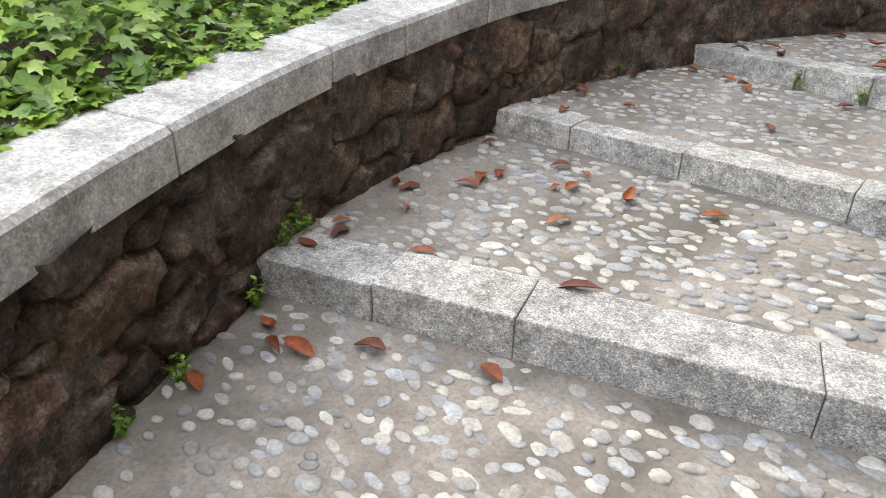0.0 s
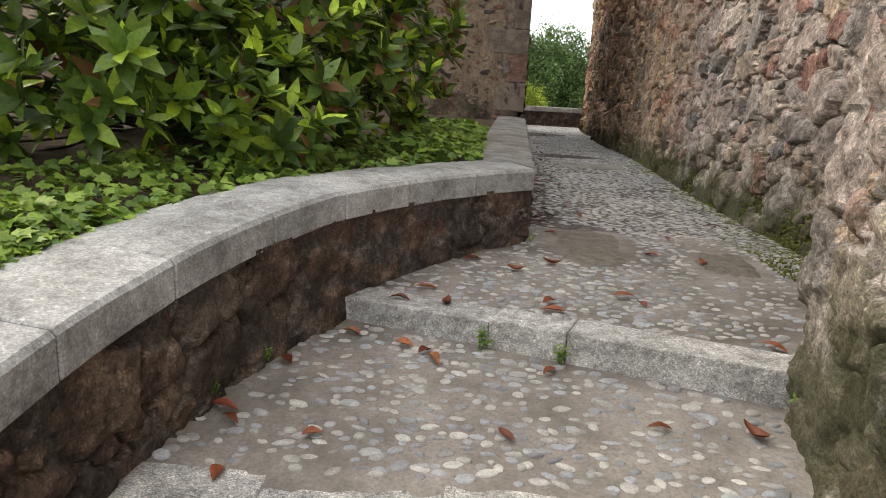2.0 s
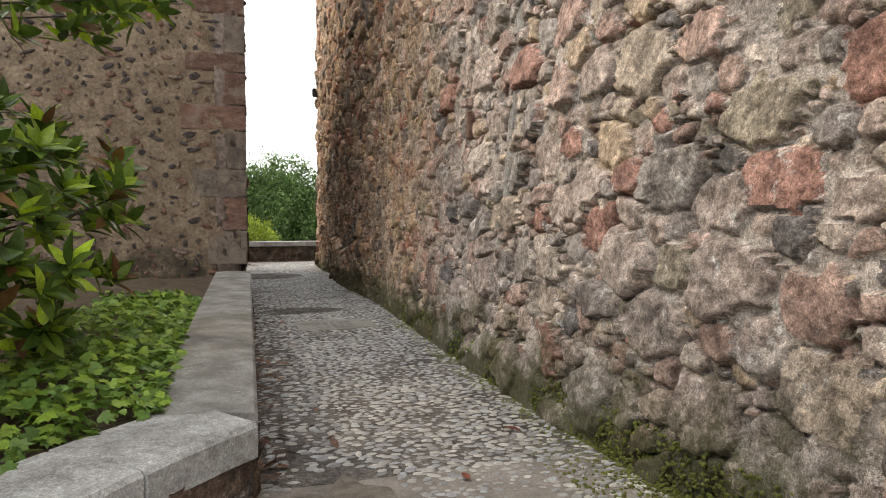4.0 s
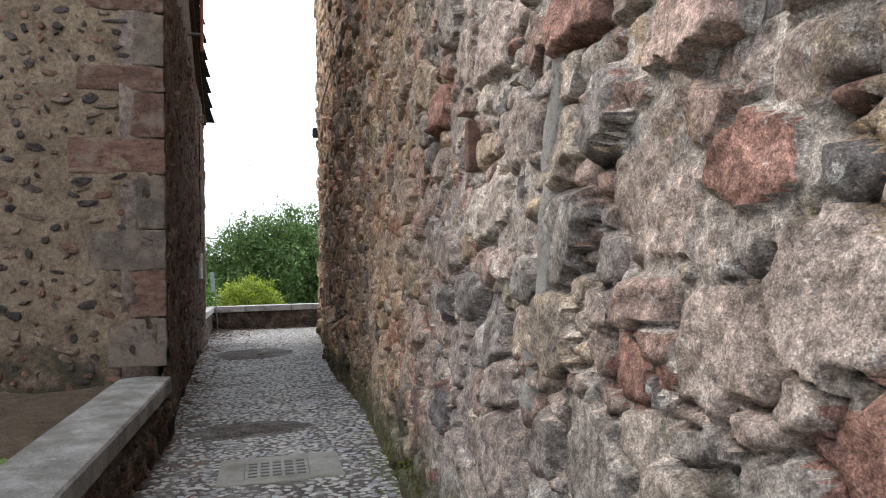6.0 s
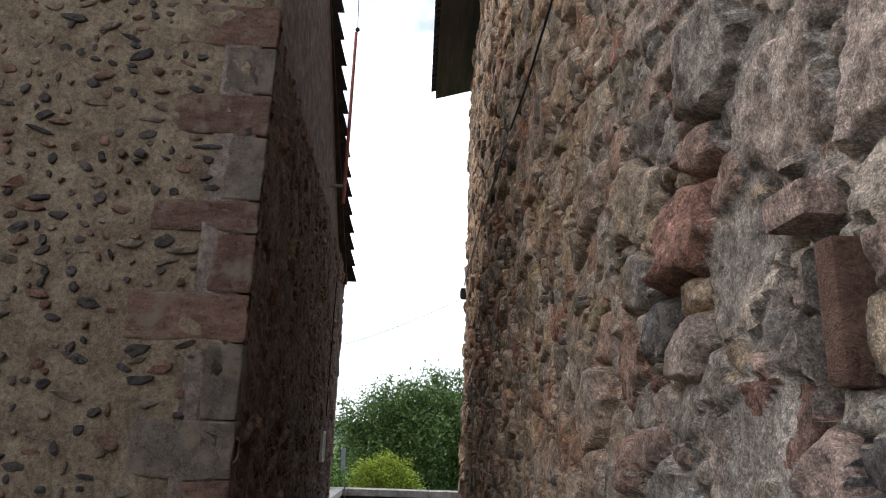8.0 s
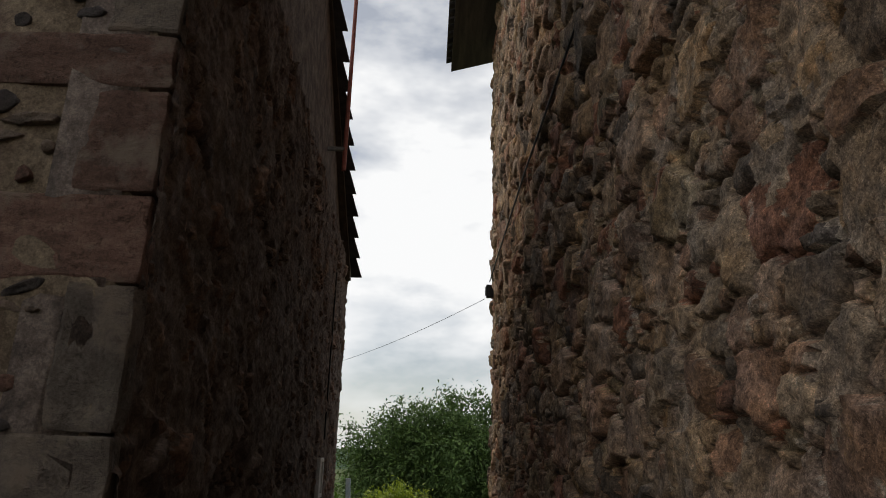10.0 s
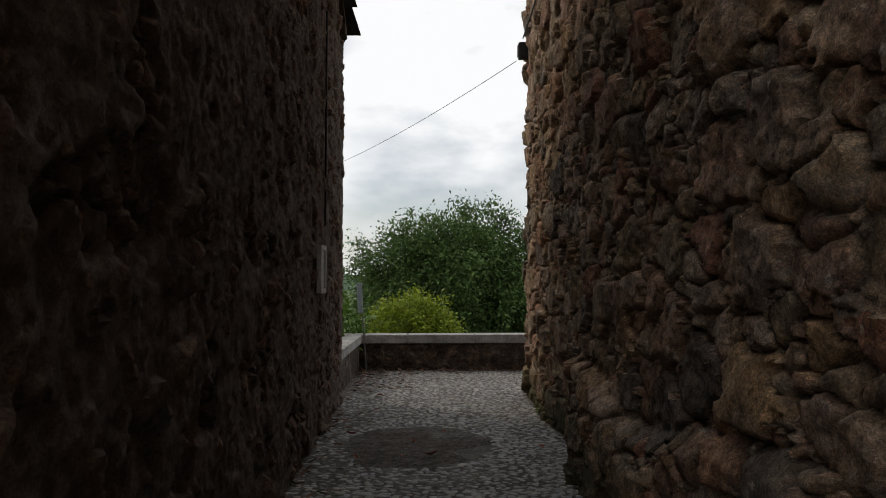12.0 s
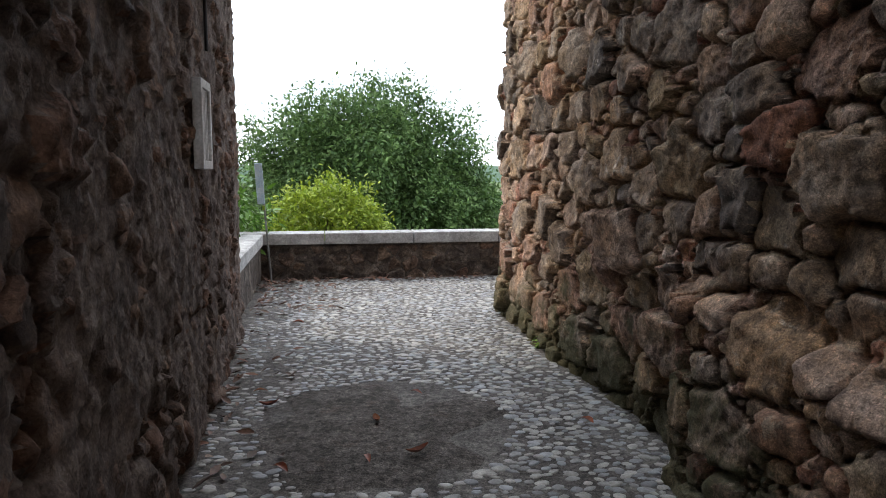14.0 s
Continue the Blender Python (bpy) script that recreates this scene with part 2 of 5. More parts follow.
M_COPING = rock("coping_stone", [(0.221, 0.213, 0.204), (0.345, 0.338, 0.328), (0.46, 0.453, 0.443)], [(0.9, 0.9, 0.9), (1.0, 1.0, 1.0), (1.06, 1.05, 1.04)], None,
                [((0.12, 0.112, 0.10), 2.6, 0.55, 0.14, 0.55), ((0.56, 0.55, 0.54), 9.0, 0.60, 0.06, 0.6), ((0.10, 0.095, 0.085), 14.0, 0.62, 0.05, 0.6)], 150.0, 0.22, 0.85, 3.5, 0.3, 0.35)
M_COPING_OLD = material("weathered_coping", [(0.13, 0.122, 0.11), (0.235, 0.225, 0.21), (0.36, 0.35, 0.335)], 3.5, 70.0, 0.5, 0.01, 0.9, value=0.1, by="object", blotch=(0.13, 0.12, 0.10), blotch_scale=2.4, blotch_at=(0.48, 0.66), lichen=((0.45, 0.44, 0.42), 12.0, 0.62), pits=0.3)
M_GRANITE = rock("granite", [(0.235, 0.225, 0.21), (0.35, 0.337, 0.322), (0.47, 0.455, 0.435)], [(0.94, 0.94, 0.94), (1.0, 1.0, 1.0), (1.06, 1.05, 1.03)], None,
                 [((0.15, 0.14, 0.125), 3.0, 0.57, 0.14, 0.6), ((0.50, 0.485, 0.46), 22.0, 0.60, 0.06, 0.5)], 230.0, 0.45, 0.85, 7.0, 0.7, 0.5)
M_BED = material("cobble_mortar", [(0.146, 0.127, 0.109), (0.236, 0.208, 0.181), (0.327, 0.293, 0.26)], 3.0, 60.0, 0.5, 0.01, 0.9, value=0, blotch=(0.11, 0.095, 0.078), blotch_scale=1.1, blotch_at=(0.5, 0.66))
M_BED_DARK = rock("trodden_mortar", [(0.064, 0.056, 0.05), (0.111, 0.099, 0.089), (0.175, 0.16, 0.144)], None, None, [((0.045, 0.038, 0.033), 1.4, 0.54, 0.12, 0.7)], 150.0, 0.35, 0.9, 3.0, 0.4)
M_PEBBLE = material("river_pebble", [(0.25, 0.24, 0.225), (0.374, 0.361, 0.343), (0.5, 0.487, 0.463)], 14.0, 90.0, 0.25, 0.004, 0.55, [(0.75, 0.75, 0.75), (1.0, 0.97, 0.92), (0.85, 0.9, 0.97), (1.1, 1.08, 1.02), (0.6, 0.62, 0.66), (0.95, 0.88, 0.8)], value=0.2, blotch=(0.17, 0.15, 0.13), blotch_scale=5.0, blotch_at=(0.55, 0.7))
M_HOUSE_MORTAR = rock("house_mortar", [(0.118, 0.087, 0.059), (0.171, 0.128, 0.089), (0.228, 0.176, 0.125)], None, ((0.04, 0.036, 0.024), 1.2, 2.3),
                      [((0.15, 0.105, 0.08), 2.2, 0.54, 0.12, 0.6)], 120.0, 0.8, 0.95, 3.0, 0.2, 0.45)
M_HOUSE_STONE = material("house_stone", [(0.12, 0.105, 0.098), (0.26, 0.215, 0.19), (0.4, 0.335, 0.29)], 14.0, 80.0, 1.0, 0.02, 0.92, [(0.28, 0.28, 0.31), (0.85, 0.52, 0.42), (0.32, 0.31, 0.32), (0.95, 0.82, 0.7), (0.25, 0.25, 0.28), (0.9, 0.6, 0.48), (0.85, 0.77, 0.68), (0.38, 0.35, 0.34)], value=0.2, pits=0.6)
# house side: dark render, with the wall's shadow also put into its tones
M_SIDE_SHADED = rock("shaded_dark_render", [(0.072, 0.054, 0.046), (0.132, 0.1, 0.083), (0.212, 0.167, 0.141)], None, None, [((0.06, 0.05, 0.046), 2.0, 0.54, 0.12, 0.7)], 110.0, 1.0, speck=0.2, mottle=0.5)
M_QUOIN_RED = material("red_sandstone", [(0.102, 0.058, 0.044), (0.17, 0.095, 0.071), (0.231, 0.143, 0.109)], 6.0, 70.0, 0.9, 0.02, 0.92, value=0.25, by="object", stretch=(1, 1, 3), pits=0.7, blotch=(0.24, 0.185, 0.145), blotch_scale=4.0, blotch_at=(0.5, 0.64))
M_QUOIN_GREY = material("grey_sandstone", [(0.109, 0.086, 0.071), (0.166, 0.134, 0.109), (0.217, 0.182, 0.15)], 6.0, 70.0, 0.9, 0.018, 0.92, value=0.18, by="object", pits=0.6, blotch=(0.23, 0.175, 0.135), blotch_scale=3.0)
M_ROOF = material("roof_slate", [(0.02, 0.019, 0.02), (0.04, 0.037, 0.037), (0.07, 0.062, 0.06)], 8.0, 50.0, 0.5, 0.008, 0.8, value=0.25, by="object")
M_WOOD = material("old_timber", [(0.03, 0.022, 0.017), (0.06, 0.045, 0.033), (0.1, 0.075, 0.055)], 6.0, 40.0, 0.6, 0.008, 0.85, value=0.1, by="object", stretch=(1, 0.1, 1))
M_EARTH = material("earth", [(0.05, 0.035, 0.022), (0.09, 0.065, 0.042), (0.13, 0.1, 0.07)], 5.0, 40.0, 0.9, 0.03, 0.95, value=0)
M_GRASS = material("meadow", [(0.04, 0.06, 0.015), (0.07, 0.10, 0.025), (0.11, 0.14, 0.04)], 2.0, 25.0, 0.9, 0.05, 0.95, value=0)
# stones of that side wall, their tones lowered for the same shadow
M_SIDE_STONE_SHADED = rock("shaded_side_stone", [(0.072, 0.054, 0.046), (0.145, 0.111, 0.092), (0.246, 0.194, 0.163)], [(0.6, 0.56, 0.56), (1.0, 0.87, 0.78), (0.8, 0.76, 0.73), (1.2, 1.02, 0.88), (0.95, 0.72, 0.6)], None, [((0.26, 0.22, 0.192), 6.0, 0.61, 0.08, 0.6)], 110.0, 1.0, speck=0.2, mottle=0.5)

# ---- building helpers ----
def finish(name, bm, mat, parent=None, label="", smooth=False):
    me = bpy.data.meshes.new(name)
    bm.to_mesh(me)
    bm.free()
    for mm in (mat if isinstance(mat, (list, tuple)) else [mat]):
        me.materials.append(mm)
    if smooth:
        me.shade_smooth()
    ob = new(name, me)
    if parent is not None:
        ob.parent = parent
    if label:
        ob["label"] = label
    return ob


def part(name, bm, material, parent, label="", smooth=False):
    return finish(name, bm, material, parent, label, smooth)


def raw(name, verts, faces, mat, parent=None, smooth=True, label=""):
    me = bpy.data.meshes.new(name)
    me.from_pydata(verts, [], faces)
    me.materials.append(mat)
    if smooth:
        me.shade_smooth()
    me.update()
    ob = new(name, me)
    if parent is not None:
        ob.parent = parent
    if label:
        ob["label"] = label
    return ob


def empty(name, loc=(0, 0, 0)):
    ob = new(name)
    ob.location = loc
    ob.empty_display_size = 0.1
    return ob


def lerp_table(table, v):
    xs = [a for a, _ in table]
    ys = [b for _, b in table]
    return float(np.interp(v, xs, ys))


def fbm(p, octaves=4):
    return noise.fractal(Vector(p), 0.9, 2.1, octaves)


def slab(bm, p0, p1, wob=0.0, bevel=0.008):
    """A box between two corners, its edges rounded."""
    made = bmesh.ops.create_cube(bm, size=1.0)["verts"]
    a, b = Vector(p0), Vector(p1)
    for v in made:
        v.co = Vector([a[i] + (v.co[i] + 0.5) * (b[i] - a[i]) for i in range(3)])
    if bevel:
        es = list({e for v in made for e in v.link_edges})
        bmesh.ops.bevel(bm, geom=es, offset=bevel, segments=2, affect="EDGES", profile=0.6)
    return bm


def prism(bm, poly, z0, z1):
    """A closed solid over a plan polygon; z0, z1: numbers or functions of x, y."""
    f0 = z0 if callable(z0) else (lambda x, y: z0)
    f1 = z1 if callable(z1) else (lambda x, y: z1)
    lo = [bm.verts.new((x, y, f0(x, y))) for x, y in poly]
    hi = [bm.verts.new((x, y, f1(x, y))) for x, y in poly]
    n = len(poly)
    bm.faces.new(lo[::-1])
    bm.faces.new(hi)
    for i in range(n):
        bm.faces.new((lo[i], lo[(i + 1) % n], hi[(i + 1) % n], hi[i]))
    bmesh.ops.recalc_face_normals(bm, faces=bm.faces)
    return bm


def relief(name, surf, u0, u1, v0, v1, step, amp, freq, mat, back=0.5, parent=None, lift=0.0):
    """A rough solid wall skin: a displaced sheet surf(u, v, d), closed at its back."""
    nu, nv = max(2, int((u1 - u0) / step)), max(2, int((v1 - v0) / step))
    verts, faces = [], []
    for j in range(nv + 1):
        for i in range(nu + 1):
            u, v = u0 + (u1 - u0) * i / nu, v0 + (v1 - v0) * j / nv
            p = surf(u, v, 0.0)
            d = lift + amp * (fbm((p[0] * freq, p[1] * freq, p[2] * freq), 5) - 0.25)
            verts.append(tuple(surf(u, v, d)))
    w = nu + 1
    for j in range(nv):
        for i in range(nu):
            a = j * w + i
            faces.append((a, a + 1, a + 1 + w, a + w))
    base = len(verts)
    for v in (v0, v1):
        for i in range(nu + 1):
            verts.append(tuple(surf(u0 + (u1 - u0) * i / nu, v, -back)))
    for i in range(nu):
        lo, hi = base + i, base + w + i
        faces.append((lo + 1, lo, hi, hi + 1))
        faces.append((i + 1, i, lo, lo + 1))
        faces.append((nv * w + i, nv * w + i + 1, hi + 1, hi))
    faces.append(tuple([j * w for j in range(nv + 1)] + [base + w, base]))
    faces.append(tuple([j * w + nu for j in range(nv, -1, -1)] + [base + nu, base + w + nu]))
    return raw(name, verts, faces, mat, parent, smooth=True)


def cells(pts, box, near=16):
    """Voronoi cells of points in a plan box, by clipping with the nearest neighbours' bisectors."""
    pts = np.array(pts)
    out = []
    for i, p in enumerate(pts):
        d = ((pts - p) ** 2).sum(1)
        order = np.argsort(d)[1:near + 1]
        poly = [(box[0], box[1]), (box[2], box[1]), (box[2], box[3]), (box[0], box[3])]
        for k in order:
            q = pts[k]
            mid, nrm = (p + q) / 2, q - p
            s = [(x - mid[0]) * nrm[0] + (y - mid[1]) * nrm[1] for x, y in poly]
            res = []
            for a in range(len(poly)):
                b = (a + 1) % len(poly)
                if s[a] <= 0:
                    res.append(poly[a])
                if (s[a] < 0 < s[b]) or (s[b] < 0 < s[a]):
                    t = s[a] / (s[a] - s[b])
                    res.append((poly[a][0] + t * (poly[b][0] - poly[a][0]), poly[a][1] + t * (poly[b][1] - poly[a][1])))
            poly = res
            if len(poly) < 3:
                break
        if len(poly) >= 3:
            out.append((tuple(p), poly))
    return out


def outline(poly, rng, round_=0.13):
    """A cell's polygon with its corners cut twice and its edges made uneven."""
    for r in (round_, 0.25):
        round_ = r
        out, n = [], len(poly)
        for i in range(n):
            a, b = poly[i], poly[(i + 1) % n]
            if math.hypot(b[0] - a[0], b[1] - a[1]) < 0.012:
                out.append(((a[0] + b[0]) / 2, (a[1] + b[1]) / 2))
                continue
            out.append((a[0] + round_ * (b[0] - a[0]), a[1] + round_ * (b[1] - a[1])))
            out.append((b[0] - round_ * (b[0] - a[0]), b[1] - round_ * (b[1] - a[1])))
        poly = out
    return poly


def stone_from_cell(cell, surf, rng, gap=0.012, proud=0.04, round_=0.13):
    """Verts and faces of one rubble stone: a weathered lump over its cell, its face broad and uneven."""
    (cx, cy), poly = cell
    cx = sum(p[0] for p in poly) / len(poly)
    cy = sum(p[1] for p in poly) / len(poly)
    pts = outline(poly, rng, round_)
    size = math.sqrt(sum((x - cx) ** 2 + (y - cy) ** 2 for x, y in pts) / len(pts))
    k0 = max(0.6, 1 - gap / max(size, 0.02)) * rng.uniform(0.93, 1.0)
    rel = proud * rng.uniform(0.3, 1.3)
    tilt_u, tilt_v = rng.uniform(-0.24, 0.24), rng.uniform(-0.24, 0.24)
    verts, faces = [], []
    m = len(pts)
    seed = rng.uniform(0, 90)
    wob = min(0.028, 0.18 * size)
    for k, d in ((1.0, -0.05), (0.99, rel * 0.3), (0.93, rel * 0.8), (0.70, rel), (0.36, rel * 1.04)):
        for x, y in pts:
            e = 1 + 0.22 * noise.noise(Vector((x * 14, y * 14, seed))) + 0.10 * noise.noise(Vector((x * 37, y * 37, seed)))
            u, v = cx + (x - cx) * k * k0 * e, cy + (y - cy) * k * k0 * e
            dd = d
            if d > 0:
                dd = d + (u - cx) * tilt_u + (v - cy) * tilt_v + wob * fbm((u * 13, v * 13, seed), 4)
            verts.append(tuple(surf(u, v, dd)))
    verts.append(tuple(surf(cx, cy, rel * 1.05 + wob * fbm((cx * 11, cy * 11, seed), 3))))
    for r in range(4):
        for i in range(m):
            j = (i + 1) % m
            faces.append((r * m + i, r * m + j, (r + 1) * m + j, (r + 1) * m + i))
    for i in range(m):
        faces.append((4 * m + i, 4 * m + (i + 1) % m, 5 * m))
    return verts, faces


def scatter(u0, u1, v0, v1, sizes, rng, squash=1.35):
    """Points of uneven spacing: big stones first, then ever smaller ones between them. sizes: (radius, tries per square metre)."""
    pts, grid = [], {}
    area = (u1 - u0) * (v1 - v0)
    cellw = 0.25
    for r, per in sizes:
        for _ in range(int(area * per)):
            u, v = rng.uniform(u0, u1), rng.uniform(v0, v1)
            ok, gu, gv = True, int(u / cellw), int(v / cellw)
            for a in range(gu - 3, gu + 4):
                for b in range(gv - 3, gv + 4):
                    for pu, pv, pr in grid.get((a, b), ()):
                        if ((u - pu) / squash) ** 2 + (v - pv) ** 2 < (r + pr) ** 2:
                            ok = False
                            break
                    if not ok:
                        break
                if not ok:
                    break
            if ok:
                pts.append((u, v, r))
                grid.setdefault((gu, gv), []).append((u, v, r))
    return pts


def masonry(name, surf, pts, box, mat, parent, chosen, seed=1, gap=0.012, proud=0.04, keep=lambda u, v: True, limit=300, flip=False, label=""):
    """Rubble over a wall: stones picked by chosen(u, v) are parts of their own, the rest one joined part."""
    rng = random.Random(seed)
    V, F, count = [], [], 0
    for c in cells(pts, box):
        (u, v), poly = c
        if not keep(u, v):
            continue
        vs, fs = stone_from_cell(c, surf, rng, gap, proud)
        if flip:
            fs = [f[::-1] for f in fs]
        if chosen(u, v) and count < limit:
            raw("stone", vs, fs, mat, parent)
            count += 1
        else:
            b = len(V)
            V += vs
            F += [tuple(b + i for i in f) for f in fs]
    if V:
        ob = raw("rubble", V, F, mat, parent)
        ob["kind"] = "stuff"
    return count


# ---- weathered masonry: one uneven face, parted into its stones and the mortar between them ----
LATTICE = np.random.RandomState(12).rand(256, 256)


def vnoise(x, y):
    xi, yi = np.floor(x).astype(int), np.floor(y).astype(int)
    fx, fy = x - xi, y - yi
    fx, fy = fx * fx * (3 - 2 * fx), fy * fy * (3 - 2 * fy)
    a, b = LATTICE[xi & 255, yi & 255], LATTICE[(xi + 1) & 255, yi & 255]
    c, d = LATTICE[xi & 255, (yi + 1) & 255], LATTICE[(xi + 1) & 255, (yi + 1) & 255]
    return (a + (b - a) * fx) * (1 - fy) + (c + (d - c) * fx) * fy


def rough(x, y, freq, octaves=4, keep=0.55, off=0.0):
    """Layered noise of numpy arrays, about -1 to 1."""
    out, amp, total = 0.0, 1.0, 0.0
    for k in range(octaves):
        out = out + amp * (vnoise(x * freq + 17.3 * k + off, y * freq - 9.1 * k + off) * 2 - 1)
        total += amp
        amp *= keep
        freq *= 2.07
    return out / total * 1.6


def quads(name, co, faces, mat, parent, kind=""):
    me = bpy.data.meshes.new(name)
    n = len(faces)
    me.vertices.add(len(co))
    me.vertices.foreach_set("co", np.ascontiguousarray(co, dtype=np.float32).ravel())
    me.loops.add(4 * n)
    me.loops.foreach_set("vertex_index", np.ascontiguousarray(faces, dtype=np.int32).ravel())
    me.polygons.add(n)
    me.polygons.foreach_set("loop_start", np.arange(0, 4 * n, 4, dtype=np.int32))
    me.update(calc_edges=True)
    me.materials.append(mat)
    me.shade_smooth()
    ob = new(name, me)
    ob.parent = parent
    if kind:
        ob["kind"] = kind
    return ob


def weathered(surf, u0, u1, v0, v1, step, stones, mat, mortar, parent, chosen=None, seed=1, squash=1.4, proud=(0.01, 0.06), level=0.0, gaps=0.0,
              deep=0.06, warp=0.03, soft=0.35, grit=0.012, extra=None, limit=295, box=3.0):
    """surf(u, v, d): arrays to points; stones: (u, v, r). level: mortar height; gaps: share of joints that stand open; extra: relief added to all."""
    rs = np.random.RandomState(seed)
    nu, nv = max(2, int((u1 - u0) / step)), max(2, int((v1 - v0) / step))
    U, V = np.meshgrid(np.linspace(u0, u1, nu + 1), np.linspace(v0, v1, nv + 1))
    U, V = U.ravel(), V.ravel()
    pts = np.array(stones)
    n = len(pts)
    wu = U + warp * rough(U, V, 4.5, 4, 0.6, 3.0)
    wv = V + warp * 0.8 * rough(U, V, 4.5, 4, 0.6, 41.0)
    first, second, who = np.full(len(U), 9.0), np.full(len(U), 9.0), np.zeros(len(U), int)
    tile = 0.5
    key = np.floor((wu - u0) / tile).astype(int) * 1000 + np.floor((wv - v0) / tile).astype(int)
    order = np.argsort(key, kind="stable")
    cuts = np.flatnonzero(np.diff(key[order])) + 1
    for idx in np.split(order, cuts):
        cu, cv = wu[idx].mean(), wv[idx].mean()
        near = np.flatnonzero((np.abs(pts[:, 0] - cu) < 0.95) & (np.abs(pts[:, 1] - cv) < 0.75))
        if len(near) < 2:
            near = np.argsort((pts[:, 0] - cu) ** 2 + (pts[:, 1] - cv) ** 2)[:4]
        p = pts[near]
        dist = ((np.abs(wu[idx, None] - p[None, :, 0]) / squash) ** box + np.abs(wv[idx, None] - p[None, :, 1]) ** box) ** (1 / box) / p[None, :, 2]
        two = np.argpartition(dist, 1, axis=1)[:, :2]
        d2 = np.take_along_axis(dist, two, 1)
        lead = d2.argmin(1)
        rows = np.arange(len(idx))
        who[idx] = near[two[rows, lead]]
        first[idx], second[idx] = d2[rows, lead], d2[rows, 1 - lead]
    rad = pts[who, 2]
    edge = np.clip(second - first, 0, 4) * 0.5 * rad
    out = rs.uniform(*proud, n)[who] * np.clip(rad / 0.09, 0.55, 1.35)
    tu, tv = rs.uniform(-0.16, 0.16, n)[who], rs.uniform(-0.16, 0.16, n)[who]
    t = np.clip(edge / (soft * rad * rs.uniform(0.6, 1.5, n)[who]), 0, 1)
    off = rs.uniform(0, 60, n)[who]
    face = out + (U - pts[who, 0]) * tu + (V - pts[who, 1]) * tv
    face = face + grit * (1.0 * rough(U, V, 7.0, 3, 0.55, off) + 0.7 * rough(U, V, 26.0, 3, 0.6, off))
    stone = -deep + (face + deep) * (1 - (1 - t) ** 2.6)
    lev = level(U, V) if callable(level) else level
    gp = gaps(U, V) if callable(gaps) else gaps
    bed = lev + 0.016 * rough(U, V, 2.6, 3, 0.55, 7.0) + grit * 0.8 * rough(U, V, 19.0, 4, 0.65, 5.0)
    crack = np.clip((rough(U, V, 2.2, 3, 0.6, 23.0) * 0.5 + 0.5 - (1 - gp)) * 6, 0, 1)
    bed = bed - crack * deep
    h = np.maximum(stone, bed)
    is_stone = stone > bed
    if extra is not None:
        add, plain = extra(U, V)
        h = h + add
        is_stone &= ~plain
    co = np.stack(surf(U, V, h), 1)
    w = nu + 1
    a = (np.arange(nv)[:, None] * w + np.arange(nu)[None, :]).ravel()
    faces = np.stack((a, a + 1, a + 1 + w, a + w), 1)
    mid = a[len(a) // 2]
    outward = np.array(surf(U[mid:mid + 1], V[mid:mid + 1], h[mid:mid + 1] + 1))[:, 0] - co[mid]
    if np.dot(np.cross(co[mid + 1] - co[mid], co[mid + w] - co[mid]), outward) < 0:
        faces = faces[:, ::-1]
    votes = is_stone[faces].sum(1)
    owner = np.where(votes >= 3, who[faces[:, 0]], -1)
    f = faces[owner < 0]
    used, inv = np.unique(f, return_inverse=True)
    quads("mortar_face", co[used], inv.reshape(-1, 4), mortar, parent)
    split, count, spare = np.zeros(n, bool), 0, np.zeros(len(faces), bool)
    if chosen is not None:
        sizes = np.bincount(owner[owner >= 0], minlength=n)
        for i in np.argsort(-sizes):
            if count < limit and sizes[i] > 12 and chosen(pts[i, 0], pts[i, 1]):
                split[i] = True
                count += 1
        by = np.argsort(owner, kind="stable")
        lo, hi = np.searchsorted(owner[by], np.arange(n)), np.searchsorted(owner[by], np.arange(n), side="right")
        for i in np.flatnonzero(split):
            mine = by[lo[i]:hi[i]]
            used, inv = np.unique(faces[mine], return_inverse=True)
            inv = inv.reshape(-1, 4)
            lab = np.arange(len(used))
            while True:
                low = lab[inv].min(1)
                nxt = lab.copy()
                for k in range(4):
                    np.minimum.at(nxt, inv[:, k], low)
                if (nxt == lab).all():
                    break
                lab = nxt
            keep = lab[inv[:, 0]] == np.bincount(lab[inv[:, 0]]).argmax()
            spare[mine[~keep]] = True
            used, inv = np.unique(faces[mine[keep]], return_inverse=True)
            quads("stone", co[used], inv.reshape(-1, 4), mat, parent)
    rest = (owner >= 0) & (~split[np.maximum(owner, 0)] | spare)
    if rest.any():
        f = faces[rest].astype(np.int64) + owner[rest][:, None].astype(np.int64) * len(co)
        used, inv = np.unique(f, return_inverse=True)
        quads("rubble", co[used % len(co)], inv.reshape(-1, 4), mat, parent, "stuff")


def courses(u0, u1, v0, v1, w, h, rng, jitter=0.35):
    """Jittered points in rough courses; w and h may be functions of u, v."""
    pts, v, row = [], v0 + 0.4 * (h(u0, v0) if callable(h) else h), 0
    while v < v1:
        u = u0 + rng.uniform(0, 0.8) * (w(u0, v) if callable(w) else w)
        hh = h(u0, v) if callable(h) else h
        while u < u1:
            ww = (w(u, v) if callable(w) else w) * rng.uniform(0.6, 1.5)
            pts.append((u + ww * rng.uniform(-jitter, jitter) * 0.5, v + hh * rng.uniform(-jitter, jitter)))
            u += ww
        v += hh
        row += 1
    return pts


# ---- plan ----
FLOOR = 0.79
ARC_X, ARC_Y, ARC_R = 2.724, 2.601, 4.827
A0, A1 = 232.0, 134.3          # arc of the curved wall, degrees, from behind the walker to its corner


